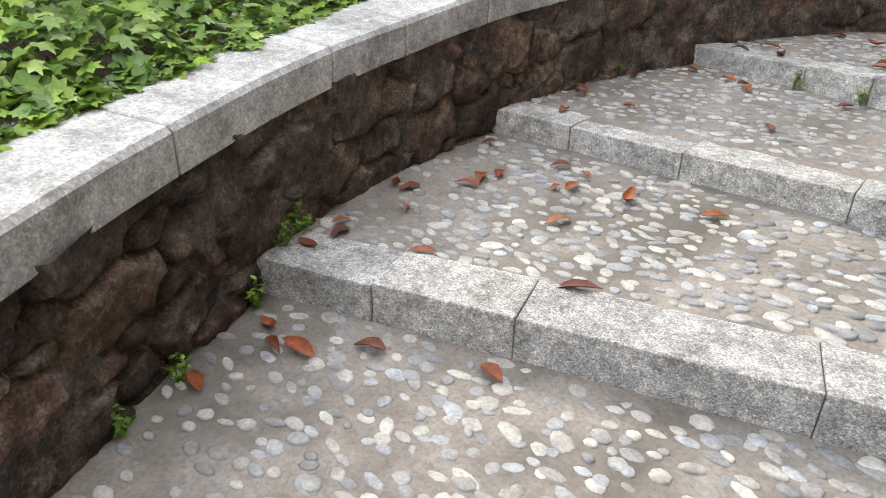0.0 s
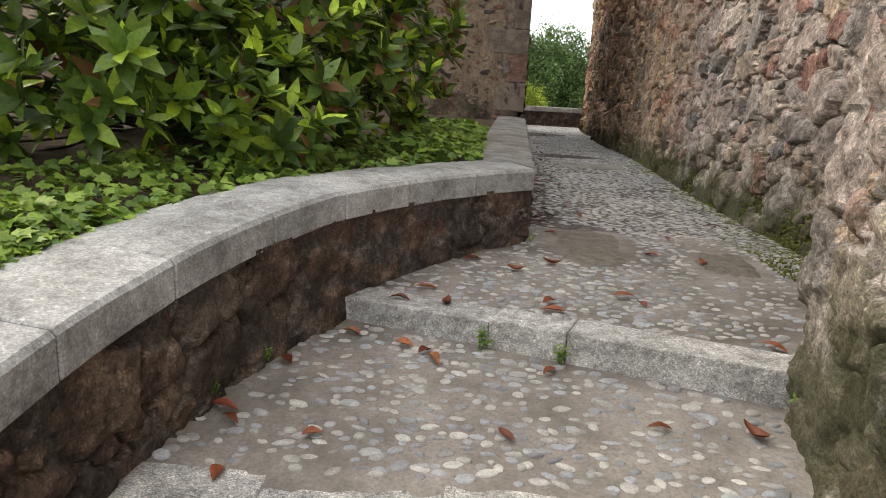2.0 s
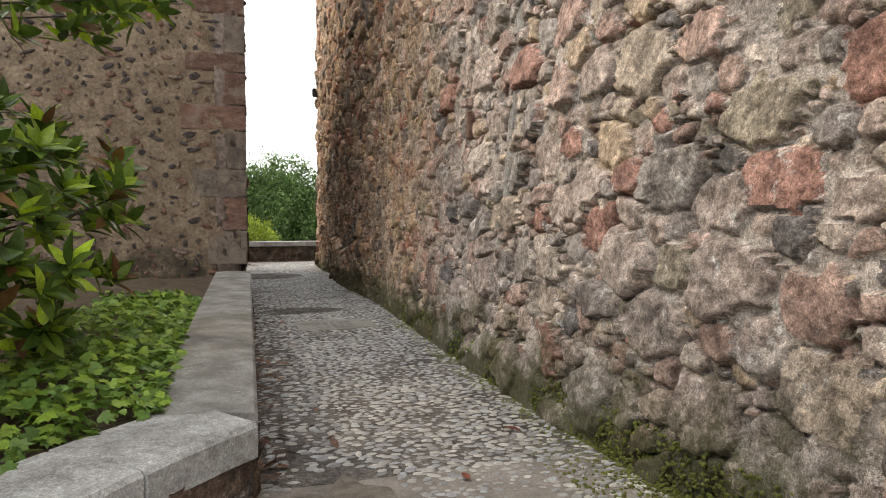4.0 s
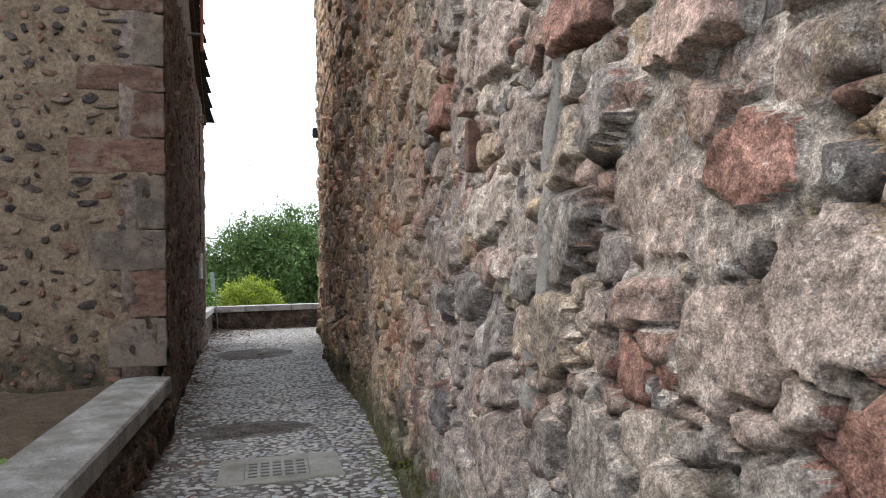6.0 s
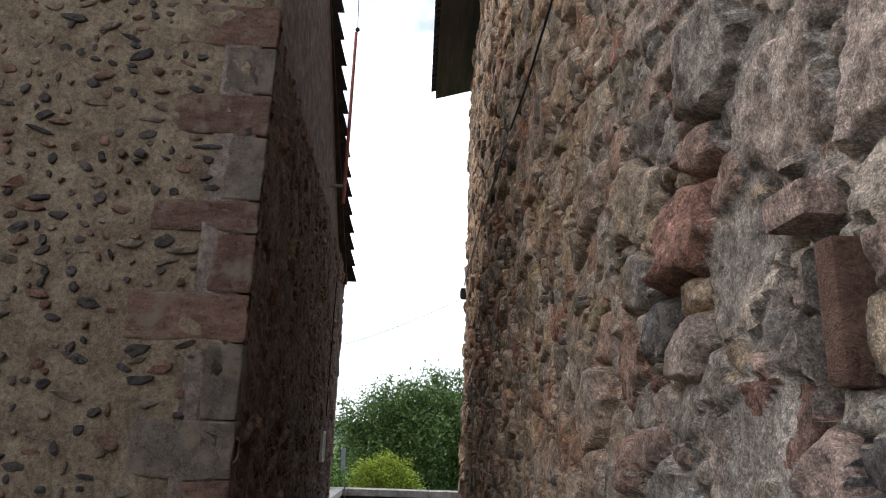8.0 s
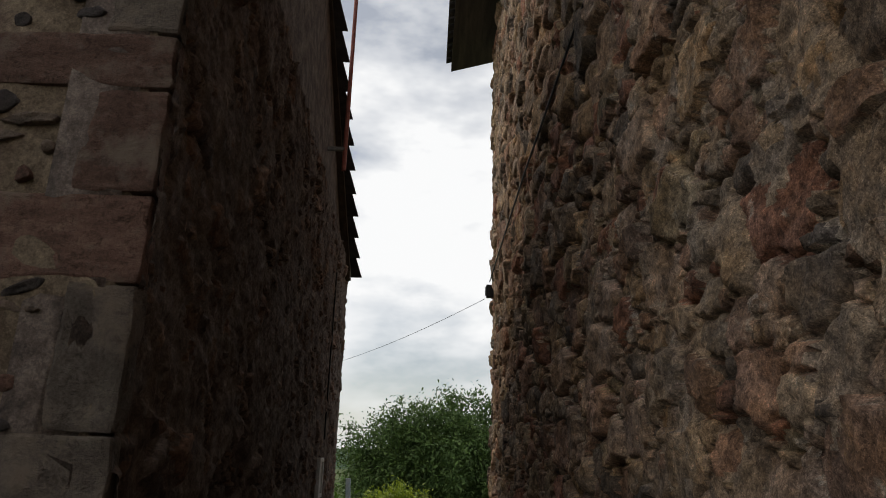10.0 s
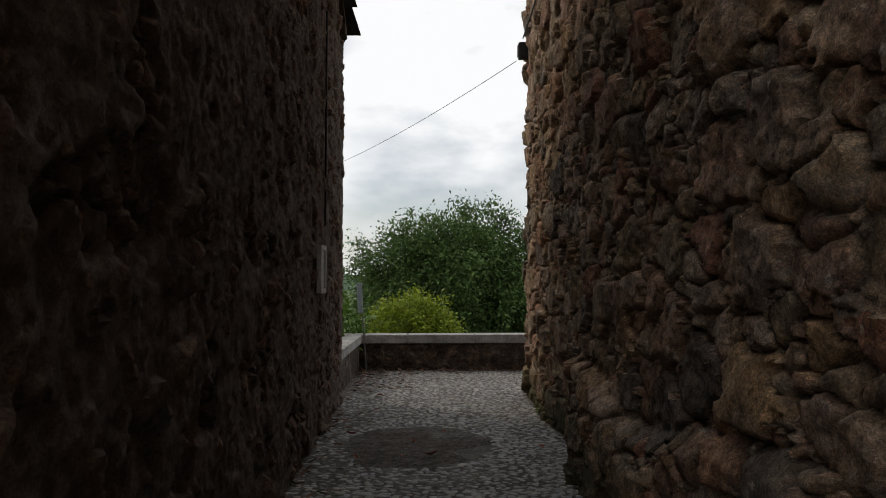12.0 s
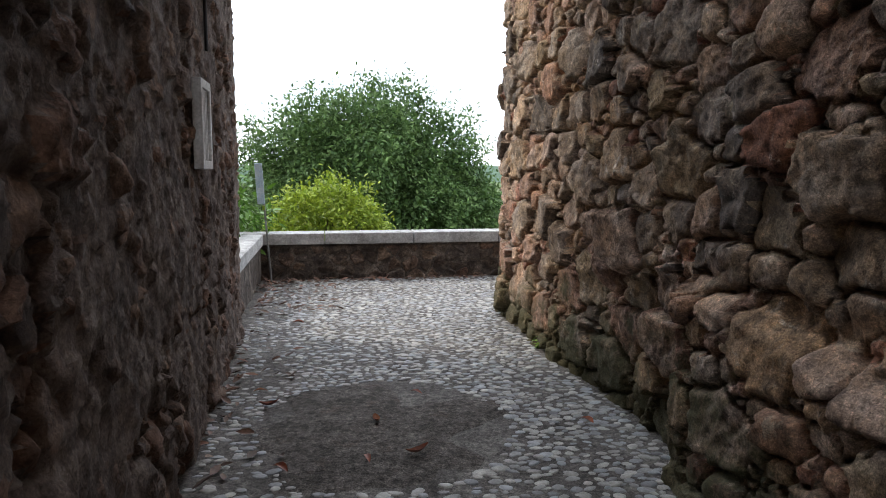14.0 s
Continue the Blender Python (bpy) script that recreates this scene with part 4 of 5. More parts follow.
pts = scatter(0.0, HB - HY, 0.3, 6.3, [(0.10, 4), (0.06, 30), (0.035, 110), (0.024, 120)], rng, 1.1)
weathered(side_face, 0.02, HB - HY, 0.3, 6.3, 0.021, pts, M_SIDE_STONE_SHADED, M_SIDE_SHADED, house, lambda u, v: 4.5 < u < 9.0 and 1.2 < v < 3.6, 24, 1.1, (-0.04, 0.05), 0.012, 0.3, 0.06, 0.03, 0.6, 0.018, limit=150)

# roof: its gable faces the alley, slates step down the edge
RIDGE_Y, RIDGE_Z, EAVE_Z, PITCH = 17.2, 9.95, 6.03, 0.68


def roof_z(y):
    return RIDGE_Z - (PITCH if y > RIDGE_Y else 0.42) * abs(y - RIDGE_Y)


bm = bmesh.new()
tri_v = [(-0.62, HY + 0.1, 6.2), (-0.93, HB - 0.1, 5.8), (-0.78, RIDGE_Y, RIDGE_Z - 0.12), (-0.62, HY + 0.1, 8.1)]
lo = [bm.verts.new((x - 0.02, y, z)) for x, y, z in tri_v]
hi = [bm.verts.new((x - 0.5, y, z)) for x, y, z in tri_v]
bm.faces.new(lo)
bm.faces.new(hi[::-1])
for i in range(4):
    bm.faces.new((lo[i], hi[i], hi[(i + 1) % 4], lo[(i + 1) % 4]))
bmesh.ops.recalc_face_normals(bm, faces=bm.faces)
part("gable", bm, M_SIDE_SHADED, house)
for y0, y1 in ((12.95, RIDGE_Y), (RIDGE_Y, 22.9)):
    bm = bmesh.new()
    vs = [bm.verts.new((x, y, roof_z(y) + dz)) for x, dz in ((-0.80, -0.13), (-0.80, -0.02), (-12.2, -0.02), (-12.2, -0.13)) for y in (y0, y1)]
    for f in ((0, 1, 3, 2), (2, 3, 5, 4), (4, 5, 7, 6), (6, 7, 1, 0), (0, 2, 4, 6), (1, 7, 5, 3)):
        bm.faces.new([vs[i] for i in f])
    bmesh.ops.recalc_face_normals(bm, faces=bm.faces)
    part("roof", bm, M_WOOD, house)
rr = random.Random(77)
for side in (1, -1):
    n = 15
    for i in range(n):
        bmr = bmesh.new()
        ln = 5.75 / math.cos(math.atan(PITCH)) / n
        slab(bmr, (-1.35, -0.02, 0.0), (-0.67 + rr.uniform(-0.012, 0.012), ln + 0.03, 0.024), bevel=0.005)
        for v in bmr.verts:
            if v.co.x > -1.0:
                v.co.x += 0.05 * (1 - 2 * v.co.y / ln)
        bmesh.ops.rotate(bmr, verts=bmr.verts, cent=(0, 0, 0), matrix=Matrix.Rotation(0.13, 3, "X"))
        bmesh.ops.rotate(bmr, verts=bmr.verts, cent=(0, 0, 0), matrix=Matrix.Rotation(math.atan(PITCH if side == 1 else 0.42), 3, "X"))
        yy = (n - i - 1) * 5.75 / n
        if side == 1:
            for v in bmr.verts:
                v.co.y = -v.co.y
            bmesh.ops.reverse_faces(bmr, faces=bmr.faces)
            bmesh.ops.translate(bmr, verts=bmr.verts, vec=(0, 22.95 - (5.75 - yy) + 5.75 / n, roof_z(22.95 - (5.75 - yy) + 5.75 / n)))
        else:
            bmesh.ops.translate(bmr, verts=bmr.verts, vec=(0, 12.95 + i * 4.25 / n, roof_z(12.95 + i * 4.25 / n)))
        part("slate", bmr, M_ROOF, house)
bm = bmesh.new()
slab(bm, (-12.0, 22.55, EAVE_Z - 0.12), (-0.78, 22.75, EAVE_Z + 0.02), bevel=0.01)
part("eave_board", bm, M_WOOD, house)

# eave of the tall building
tower_roof = empty("tower_eave", (1.4, 14, 10.8))
tower_roof.matrix_world = Matrix.Identity(4)
tagged(tower_roof, "dark overhanging eave with tile ends on the tall wall", "roof", kind="structure")
bm = bmesh.new()
prism(bm, [(0.98, 4.0), (9.5, 4.0), (9.5, 24.3), (0.98, 24.3)], lambda x, y: 11.25 + 0.3 * (x - 0.95), lambda x, y: 11.4 + 0.3 * (x - 0.95))
part("boarding", bm, M_WOOD, tower_roof)
for i in range(60):
    bmr = bmesh.new()
    y0 = 10.0 + i * 0.238
    bmesh.ops.create_cone(bmr, cap_ends=True, segments=10, radius1=0.10, radius2=0.085, depth=0.7)
    for v in bmr.verts:
        v.co = Vector((1.21 + v.co.z, y0 + v.co.y, 11.5 + v.co.x * 0.7 + 0.3 * v.co.z))
    part("tile", bmr, M_ROOF, tower_roof)

# ---- parapet at the end ----
parapet = empty("wall_parapet")
tagged(parapet, "low dark stone parapet with pale stone coping", "wall", kind="structure")
PY, PZ = 26.14, 1.46


def par_surf(u, v, d):
    return u, PY - d, v


def par_side(u, v, d):
    return -0.95 + d, u, v


relief("masonry_core", par_surf, -1.3, 6.0, 0.5, PZ - 0.16, 0.07, 0.02, 3, M_CURVE_MORTAR, 0.36, parapet)
relief("masonry_core", par_side, 22.8, PY + 0.1, 0.5, PZ - 0.16, 0.07, 0.02, 3, M_CURVE_MORTAR, 0.36, parapet)
pts = courses(-1.0, 3.0, 0.75, PZ - 0.18, 0.25, 0.15, rng)
masonry("par", par_surf, pts, (-1.0, 0.75, 3.0, PZ - 0.18), M_CURVE, parapet, lambda u, v: True, 31, 0.014, 0.015)
for x0, x1 in ((-1.32, -0.06), (-0.05, 1.22), (1.23, 2.5), (2.51, 3.8), (3.81, 6.0)):
    bmp = bmesh.new()
    slab(bmp, (x0, PY - 0.05, PZ - 0.16), (x1 - 0.002, PY + 0.40, PZ), bevel=0.014)
    part("coping_slab", bmp, M_COPING, parapet)
for y0, y1 in ((22.9, 24.1), (24.11, 25.2), (25.21, PY - 0.06)):
    bmp = bmesh.new()
    slab(bmp, (-1.36, y0, PZ - 0.155), (-0.91, y1, PZ - 0.004), bevel=0.014)
    part("coping_slab", bmp, M_COPING, parapet)

# ---- plants: helpers ----
def leaf_shape(length, width, fold=0.25, droop=0.2, n=4):
    """A leaf along +y, folded along its midrib and drooping: verts and faces."""
    vs, fs = [], []
    for i in range(n + 1):
        t = i / n
        w = width * 0.5 * math.sin(math.pi * min(0.985, 0.06 + 0.94 * t) ** 0.85)
        z = -droop * length * t * t
        y = length * t
        vs += [(-w, y, z + fold * w), (0, y, z), (w, y, z + fold * w)]
    for i in range(n):
        a = i * 3
        fs += [(a, a + 1, a + 4, a + 3), (a + 1, a + 2, a + 5, a + 4)]
    return np.array(vs), fs


def ivy_shape():
    pts = [(0, 0, 0), (0.30, 0.02, 0.05), (0.55, 0.28, 0.02), (0.30, 0.48, 0.05), (0.42, 0.80, 0.0), (0.14, 0.78, 0.04), (0.0, 1.10, -0.06), (-0.14, 0.78, 0.04), (-0.42, 0.80, 0.0), (-0.30, 0.48, 0.05), (-0.55, 0.28, 0.02), (-0.30, 0.02, 0.05), (0, 0.42, -0.03)]
    return np.array(pts), [(12, i, (i + 1) % 12) for i in range(12)]


def spread(shape, places, dirs, ups, sizes):
    """Copies of a leaf shape, joined: +y along dirs, +z near ups."""
    V, F = shape
    P, D, U, S = (np.asarray(a, float) for a in (places, dirs, ups, sizes))
    D /= np.linalg.norm(D, axis=1)[:, None] + 1e-9
    X = np.cross(D, U)
    X /= np.linalg.norm(X, axis=1)[:, None] + 1e-9
    Z = np.cross(X, D)
    W = (V[None, :, 0, None] * X[:, None] + V[None, :, 1, None] * D[:, None] + V[None, :, 2, None] * Z[:, None]) * S[:, None, None] + P[:, None]
    n = V.shape[0]
    verts = W.reshape(-1, 3).tolist()
    faces = [tuple(k * n + i for i in f) for k in range(len(P)) for f in F]
    return verts, faces


def rand_dirs(rs, n):
    d = rs.normal(size=(n, 3))
    return d / np.linalg.norm(d, axis=1)[:, None]


def limb(bm, a, b, r0, r1, seg=6, bend=0.12, rs=None, n=7):
    a, b = np.array(a, float), np.array(b, float)
    ln = np.linalg.norm(b - a)
    off = (rs.normal(size=3) if rs is not None else np.zeros(3)) * bend * ln
    rows = []
    for i in range(seg + 1):
        t = i / seg
        c = a + (b - a) * t + off * math.sin(math.pi * t) * 0.6
        d = Vector(b - a).normalized()
        x = d.orthogonal().normalized()
        y = d.cross(x)
        r = r0 + (r1 - r0) * t
        rows.append([bm.verts.new(Vector(c) + (x * math.cos(2 * math.pi * k / n) + y * math.sin(2 * math.pi * k / n)) * r) for k in range(n)])
    for i in range(seg):
        for k in range(n):
            bm.faces.new((rows[i][k], rows[i][(k + 1) % n], rows[i + 1][(k + 1) % n], rows[i + 1][k]))
    return b


def clump_points(rs, centre, radii, n_clumps, per, clump_r, shell=0.5, lumpy=0.25):
    """Leaf places gathered in clumps through a lumpy crown, denser outwards."""
    c = rand_dirs(rs, n_clumps)
    rad = shell + (1 - shell) * rs.random(n_clumps) ** 0.5
    lump = np.array([1 + lumpy * noise.noise(Vector(d * 2.3) + Vector(centre)) * 1.6 for d in c])
    centres = np.array(centre) + c * (rad * lump)[:, None] * np.array(radii)
    pts = (centres[:, None] + rs.normal(size=(n_clumps, per, 3)) * clump_r).reshape(-1, 3)
    out = np.repeat(c, per, axis=0)
    return centres, pts, out


def crown(name, rs, centre, radii, n_clumps, per, clump_r, shape, size, mat, parent, shell=0.45, lumpy=0.3, up=0.4):
    centres, pts, out = clump_points(rs, centre, radii, n_clumps, per, clump_r, shell, lumpy)
    n = len(pts)
    d = out * 0.7 + rand_dirs(rs, n) + np.array((0, 0, -0.15))
    u = rand_dirs(rs, n) * 0.7 + np.array((0, 0, 1.0))
    V, F = spread(shape, pts, d, u, size * rs.uniform(0.6, 1.25, n))
    raw(name, V, F, mat, parent, smooth=True)
    return centres


LEAFY = dict(grain=30.0, bump=0.15, height=0.004)
M_MAG = material("magnolia_leaf", [(0.062, 0.105, 0.025), (0.111, 0.173, 0.036), (0.18, 0.27, 0.054)], 3.0, 40.0, 0.1, 0.003, 0.26, [(0.5, 0.6, 0.6), (0.7, 0.8, 0.75), (1.2, 1.2, 0.8), (3.6, 3.2, 1.2)], value=0.35, trans=0.18)
M_MAG_BROWN = material("magnolia_underleaf", [(0.10, 0.05, 0.018), (0.17, 0.085, 0.03), (0.24, 0.13, 0.05)], 3.0, 40.0, 0.1, 0.003, 0.6, value=0.3, trans=0.1)
M_IVY = material("ivy_leaf", [(0.085, 0.15, 0.03), (0.14, 0.235, 0.045), (0.2, 0.31, 0.065)], 4.0, 60.0, 0.1, 0.003, 0.42, [(0.45, 0.55, 0.5), (0.9, 0.95, 0.8), (1.3, 1.2, 0.8), (1.6, 1.4, 0.9)], value=0.25, trans=0.2)
M_TREE = material("tree_leaf", [(0.054, 0.098, 0.03), (0.089, 0.149, 0.044), (0.135, 0.206, 0.062)], 2.0, 30.0, 0.1, 0.003, 0.7, [(0.6, 0.7, 0.7), (1, 1, 1), (1.35, 1.3, 1.2)], value=0.25, trans=0.25)
M_BUSH = material("bush_leaf", [(0.19, 0.26, 0.03), (0.29, 0.37, 0.04), (0.38, 0.46, 0.06)], 2.0, 30.0, 0.1, 0.003, 0.5, [(0.6, 0.7, 0.6), (1, 1, 1), (1.25, 1.2, 1.0)], value=0.2, trans=0.25)
M_SHRUB = material("shrub_leaf", [(0.167, 0.272, 0.091), (0.25, 0.393, 0.136), (0.333, 0.5, 0.181)], 2.0, 30.0, 0.1, 0.003, 0.45, [(0.5, 0.6, 0.55), (1, 1, 1), (1.3, 1.25, 1.1)], value=0.25, trans=0.2)
M_LAUREL = material("laurel_leaf", [(0.06, 0.13, 0.02), (0.10, 0.20, 0.03), (0.15, 0.27, 0.045)], 2.0, 30.0, 0.1, 0.003, 0.35, [(0.6, 0.7, 0.6), (1, 1, 1), (1.2, 1.2, 0.9)], value=0.25, trans=0.25)
M_BARK = material("bark", [(0.03, 0.025, 0.02), (0.06, 0.05, 0.04), (0.10, 0.085, 0.07)], 12.0, 60.0, 0.8, 0.01, 0.9, value=0, stretch=(1, 1, 0.25))
M_DEAD = material("dead_leaf", [(0.128, 0.04, 0.018), (0.216, 0.068, 0.028), (0.288, 0.112, 0.048)], 25.0, 90.0, 0.4, 0.003, 0.5, [(0.55, 0.42, 0.4), (1.0, 0.8, 0.7), (1.25, 1.1, 0.8), (0.8, 0.55, 0.6), (1.1, 1.3, 1.2), (0.9, 0.7, 0.6), (1.5, 2.6, 3.0)], by="object", value=0.2)
M_LITTER = material("leaf_litter", [(0.07, 0.04, 0.028), (0.13, 0.075, 0.05), (0.2, 0.13, 0.09)], 25.0, 90.0, 0.4, 0.003, 0.6, [(0.6, 0.6, 0.6), (1, 1, 1), (1.5, 1.2, 1.1)], value=0.3)
M_DIRT = material("dry_dirt", [(0.102, 0.087, 0.07), (0.173, 0.148, 0.121), (0.24, 0.21, 0.173)], 14.0, 90.0, 0.8, 0.012, 0.95, value=0)
M_GRIT = rock("trodden_grit", [(0.05, 0.042, 0.036), (0.085, 0.073, 0.064), (0.13, 0.114, 0.10)], None, None, [((0.09, 0.06, 0.045), 4.0, 0.56, 0.1, 0.6)], 140.0, 0.6, 0.95, 6.0, 0.6)
M_IRON = material("painted_steel", [(0.10, 0.10, 0.10), (0.16, 0.155, 0.15), (0.22, 0.21, 0.2)], 20.0, 80.0, 0.3, 0.003, 0.5, value=0)
M_RUST = material("rusty_paint", [(0.20, 0.05, 0.04), (0.28, 0.08, 0.06), (0.34, 0.12, 0.08)], 12.0, 60.0, 0.3, 0.003, 0.6, value=0)
M_BLACK = material("black_plastic", [(0.012, 0.012, 0.012), (0.02, 0.02, 0.02), (0.03, 0.03, 0.03)], 12.0, 60.0, 0.2, 0.002, 0.5, value=0)
M_WHITE = material("chalky_paint", [(0.48, 0.47, 0.45), (0.62, 0.61, 0.59), (0.72, 0.71, 0.69)], 10.0, 60.0, 0.3, 0.003, 0.7, value=0)
M_CONC = material("concrete", [(0.20, 0.19, 0.165), (0.28, 0.265, 0.235), (0.35, 0.335, 0.30)], 6.0, 80.0, 0.4, 0.006, 0.9, value=0, blotch=(0.16, 0.145, 0.115), blotch_scale=3.0)
M_BLUE = material("faded_blue_sign", [(0.25, 0.36, 0.46), (0.38, 0.47, 0.54), (0.52, 0.56, 0.58)], 6.0, 60.0, 0.2, 0.002, 0.45, value=0)
# woodland green shifted towards blue: distance haze put into the base colour
M_HILL = material("hazed_wooded_hill", [(0.05, 0.09, 0.055), (0.075, 0.125, 0.075), (0.10, 0.155, 0.09)], 0.06, 0.5, 1.0, 2.0, 0.95, value=0)

# ---- magnolia behind the wall ----
rs = np.random.RandomState(4)
mag = empty("magnolia_tree", (-3.88, 7.36, 1.1))
mag.matrix_world = Matrix.Identity(4)
tagged(mag, "dense evergreen magnolia with large glossy leaves behind the wall", "tree")
bm = bmesh.new()
limb(bm, (-3.9, 7.36, 0.9), (-3.85, 7.4, 3.2), 0.11, 0.075, 8, 0.03, rs, 9)
limb(bm, (-3.85, 7.4, 3.2), (-3.7, 7.5, 5.6), 0.075, 0.03, 6, 0.05, rs, 7)
part("trunk", bm, M_BARK, mag, smooth=True)
MAG_BLOBS = [((-2.85, 6.3, 2.35), (1.25, 1.45, 1.05), 300), ((-2.05, 7.7, 2.2), (0.75, 1.25, 0.8), 150), ((-3.35, 5.0, 2.15), (1.05, 1.0, 0.9), 190), ((-3.4, 7.2, 3.7), (1.7, 1.7, 1.2), 260), ((-4.6, 6.2, 2.5), (1.3, 1.5, 1.2), 170), ((-2.4, 5.5, 1.65), (0.6, 0.8, 0.42), 70), ((-4.3, 4.0, 1.75), (0.8, 0.8, 0.6), 80), ((-1.9, 8.2, 4.4), (1.15, 1.9, 0.9), 200)]
big = leaf_shape(1.0, 0.42, 0.22, 0.12, 4)
bm = bmesh.new()
P, D, U, S = [], [], [], []
PB, DB, UB, SB = [], [], [], []
for c, r, n in MAG_BLOBS:
    dirs = rand_dirs(rs, n)
    rad = 0.35 + 0.65 * rs.random(n) ** 0.45
    for i in range(n):
        tip = np.array(c) + dirs[i] * rad[i] * np.array(r)
        if tip[2] < 1.3 or (tip[0] > -1.25 and tip[2] < 3.4) or (tip[0] > -1.75 and tip[1] < 5.8):
            continue
        axis = dirs[i] * 0.5 + np.array((0.15, -0.15, 0.75)) + rs.normal(size=3) * 0.25
        axis /= np.linalg.norm(axis)
        if rs.random() < 0.16:
            src = np.array((-3.85, 7.4, min(3.4, max(1.4, tip[2] - 0.5 + rs.uniform(-0.3, 0.2)))))
            limb(bm, src + (tip - src) * 0.25 if rs.random() < 0.5 else src, tip, 0.016, 0.006, 4, 0.10, rs, 5)
        k = rs.randint(7, 12)
        turn = rs.uniform(0, 6.28)
        o1 = np.cross(axis, (0.3, 0.9, 0.1))
        o1 /= np.linalg.norm(o1)
        o2 = np.cross(axis, o1)
        for j in range(k):
            t = turn + 2.4 * j
            open_ = 0.55 + 0.9 * (j / k)
            d = axis * math.cos(open_) + (o1 * math.cos(t) + o2 * math.sin(t)) * math.sin(open_)
            tgt = (PB, DB, UB, SB) if rs.random() < 0.07 else (P, D, U, S)
            tgt[0].append(tip - axis * 0.05 * j / k)
            tgt[1].append(d)
            tgt[2].append(axis + rs.normal(size=3) * 0.15)
            tgt[3].append(rs.uniform(0.13, 0.21))
tagged(part("branchwork", bm, M_BARK, mag, smooth=True), kind="stuff")
V, F = spread(big, P, D, U, S)
raw("crown", V, F, M_MAG, mag)
V, F = spread(big, PB, DB, UB, SB)
raw("dry_foliage", V, F, M_MAG_BROWN, mag, label="rust-brown leaf undersides")

# ---- finer shrubs deeper in the garden ----
small = leaf_shape(1.0, 0.5, 0.2, 0.15, 2)


def shrub(name, base, centre, radii, clumps, per, size, mat, label, category, seed, trunk_r=0.04, shape=None, clump_r=0.13, shell=0.35, lumpy=0.3, stems=7):
    r_ = np.random.RandomState(seed)
    thing = empty(name, base)
    thing.matrix_world = Matrix.Identity(4)
    tagged(thing, label, category)
    centres = crown("crown", r_, centre, radii, clumps, per, clump_r, shape if shape is not None else small, size, mat, thing, shell, lumpy)
    b = bmesh.new()
    fork = np.array(base) + (np.array(centre) - np.array(base)) * 0.45
    limb(b, base, fork, trunk_r * 1.4, trunk_r, 5, 0.04, r_, 8)
    part("trunk", b, M_BARK, thing, smooth=True)
    b = bmesh.new()
    for k in range(stems * 4):
        limb(b, fork, centres[(k * 13) % len(centres)], trunk_r * 0.6, 0.006, 4, 0.12, r_, 5)
    tagged(part("branchwork", b, M_BARK, thing, smooth=True), kind="stuff")
    return thing


shrub("shrub", (-4.3, 2.5, 0.9), (-4.3, 2.4, 2.0), (1.15, 1.5, 1.25), 360, 34, 0.075, M_SHRUB, "dark fine-leaved shrub behind the ivy", "shrub", 31)
shrub("shrub", (-5.8, 4.4, 0.9), (-5.8, 4.3, 2.4), (1.5, 1.6, 1.7), 330, 34, 0.08, M_SHRUB, "dark fine-leaved shrub beside the magnolia", "shrub", 32)
shrub("shrub", (-3.7, 0.3, 0.8), (-3.7, 0.3, 1.65), (1.1, 1.4, 1.05), 240, 34, 0.075, M_SHRUB, "dark fine-leaved shrub behind the ivy", "shrub", 33)

# ---- beyond the parapet ----
shrub("broadleaf_tree", (1.8, 41.2, -1.2), (1.5, 41.0, 1.4), (4.45, 3.7, 3.95), 1900, 66, 0.165, M_TREE, "round dark green broadleaf tree beyond the parapet", "tree", 41, 0.18, clump_r=0.25, shell=0.3, lumpy=0.2)
shrub("broadleaf_tree", (4.4, 41.8, -1.2), (4.2, 41.6, 0.3), (2.3, 2.2, 2.2), 340, 70, 0.165, M_TREE, "dark green broadleaf tree leaning on its neighbour", "tree", 42, 0.12, clump_r=0.30, shell=0.3, lumpy=0.3)
shrub("round_bush", (0.05, 28.0, -1.2), (0.02, 28.0, 1.35), (0.98, 0.8, 0.78), 320, 40, 0.085, M_BUSH, "bright yellow-green bush behind the parapet", "bush", 43, 0.04, clump_r=0.09, shell=0.4, lumpy=0.2)
shrub("laurel_bush", (-1.75, 27.1, -1.2), (-1.7, 26.7, 1.65), (0.62, 1.3, 0.75), 90, 20, 0.15, M_LAUREL, "bright green laurel bush behind the parapet corner", "bush", 44, 0.04, big, 0.16, 0.4, 0.2)
bm = bmesh.new()
bmesh.ops.create_grid(bm, x_segments=160, y_segments=14, size=1.0)
for v in bm.verts:
    x, q = v.co.x * 420, (v.co.y + 1) / 2
    v.co = Vector((x + 60, 260 + 180 * q, -2 + 8.5 * math.sin(min(1, q * 1.6) * 1.57) * (0.75 + 0.35 * fbm((x * 0.006, 1.5, 0))) + 1.6 * fbm((x * 0.09, q * 9, 0.2)) * min(1, q * 5)))
tagged(finish("backdrop", bm, M_HILL, smooth=True), "far wooded hillside beyond the trees", "hill", kind="structure")

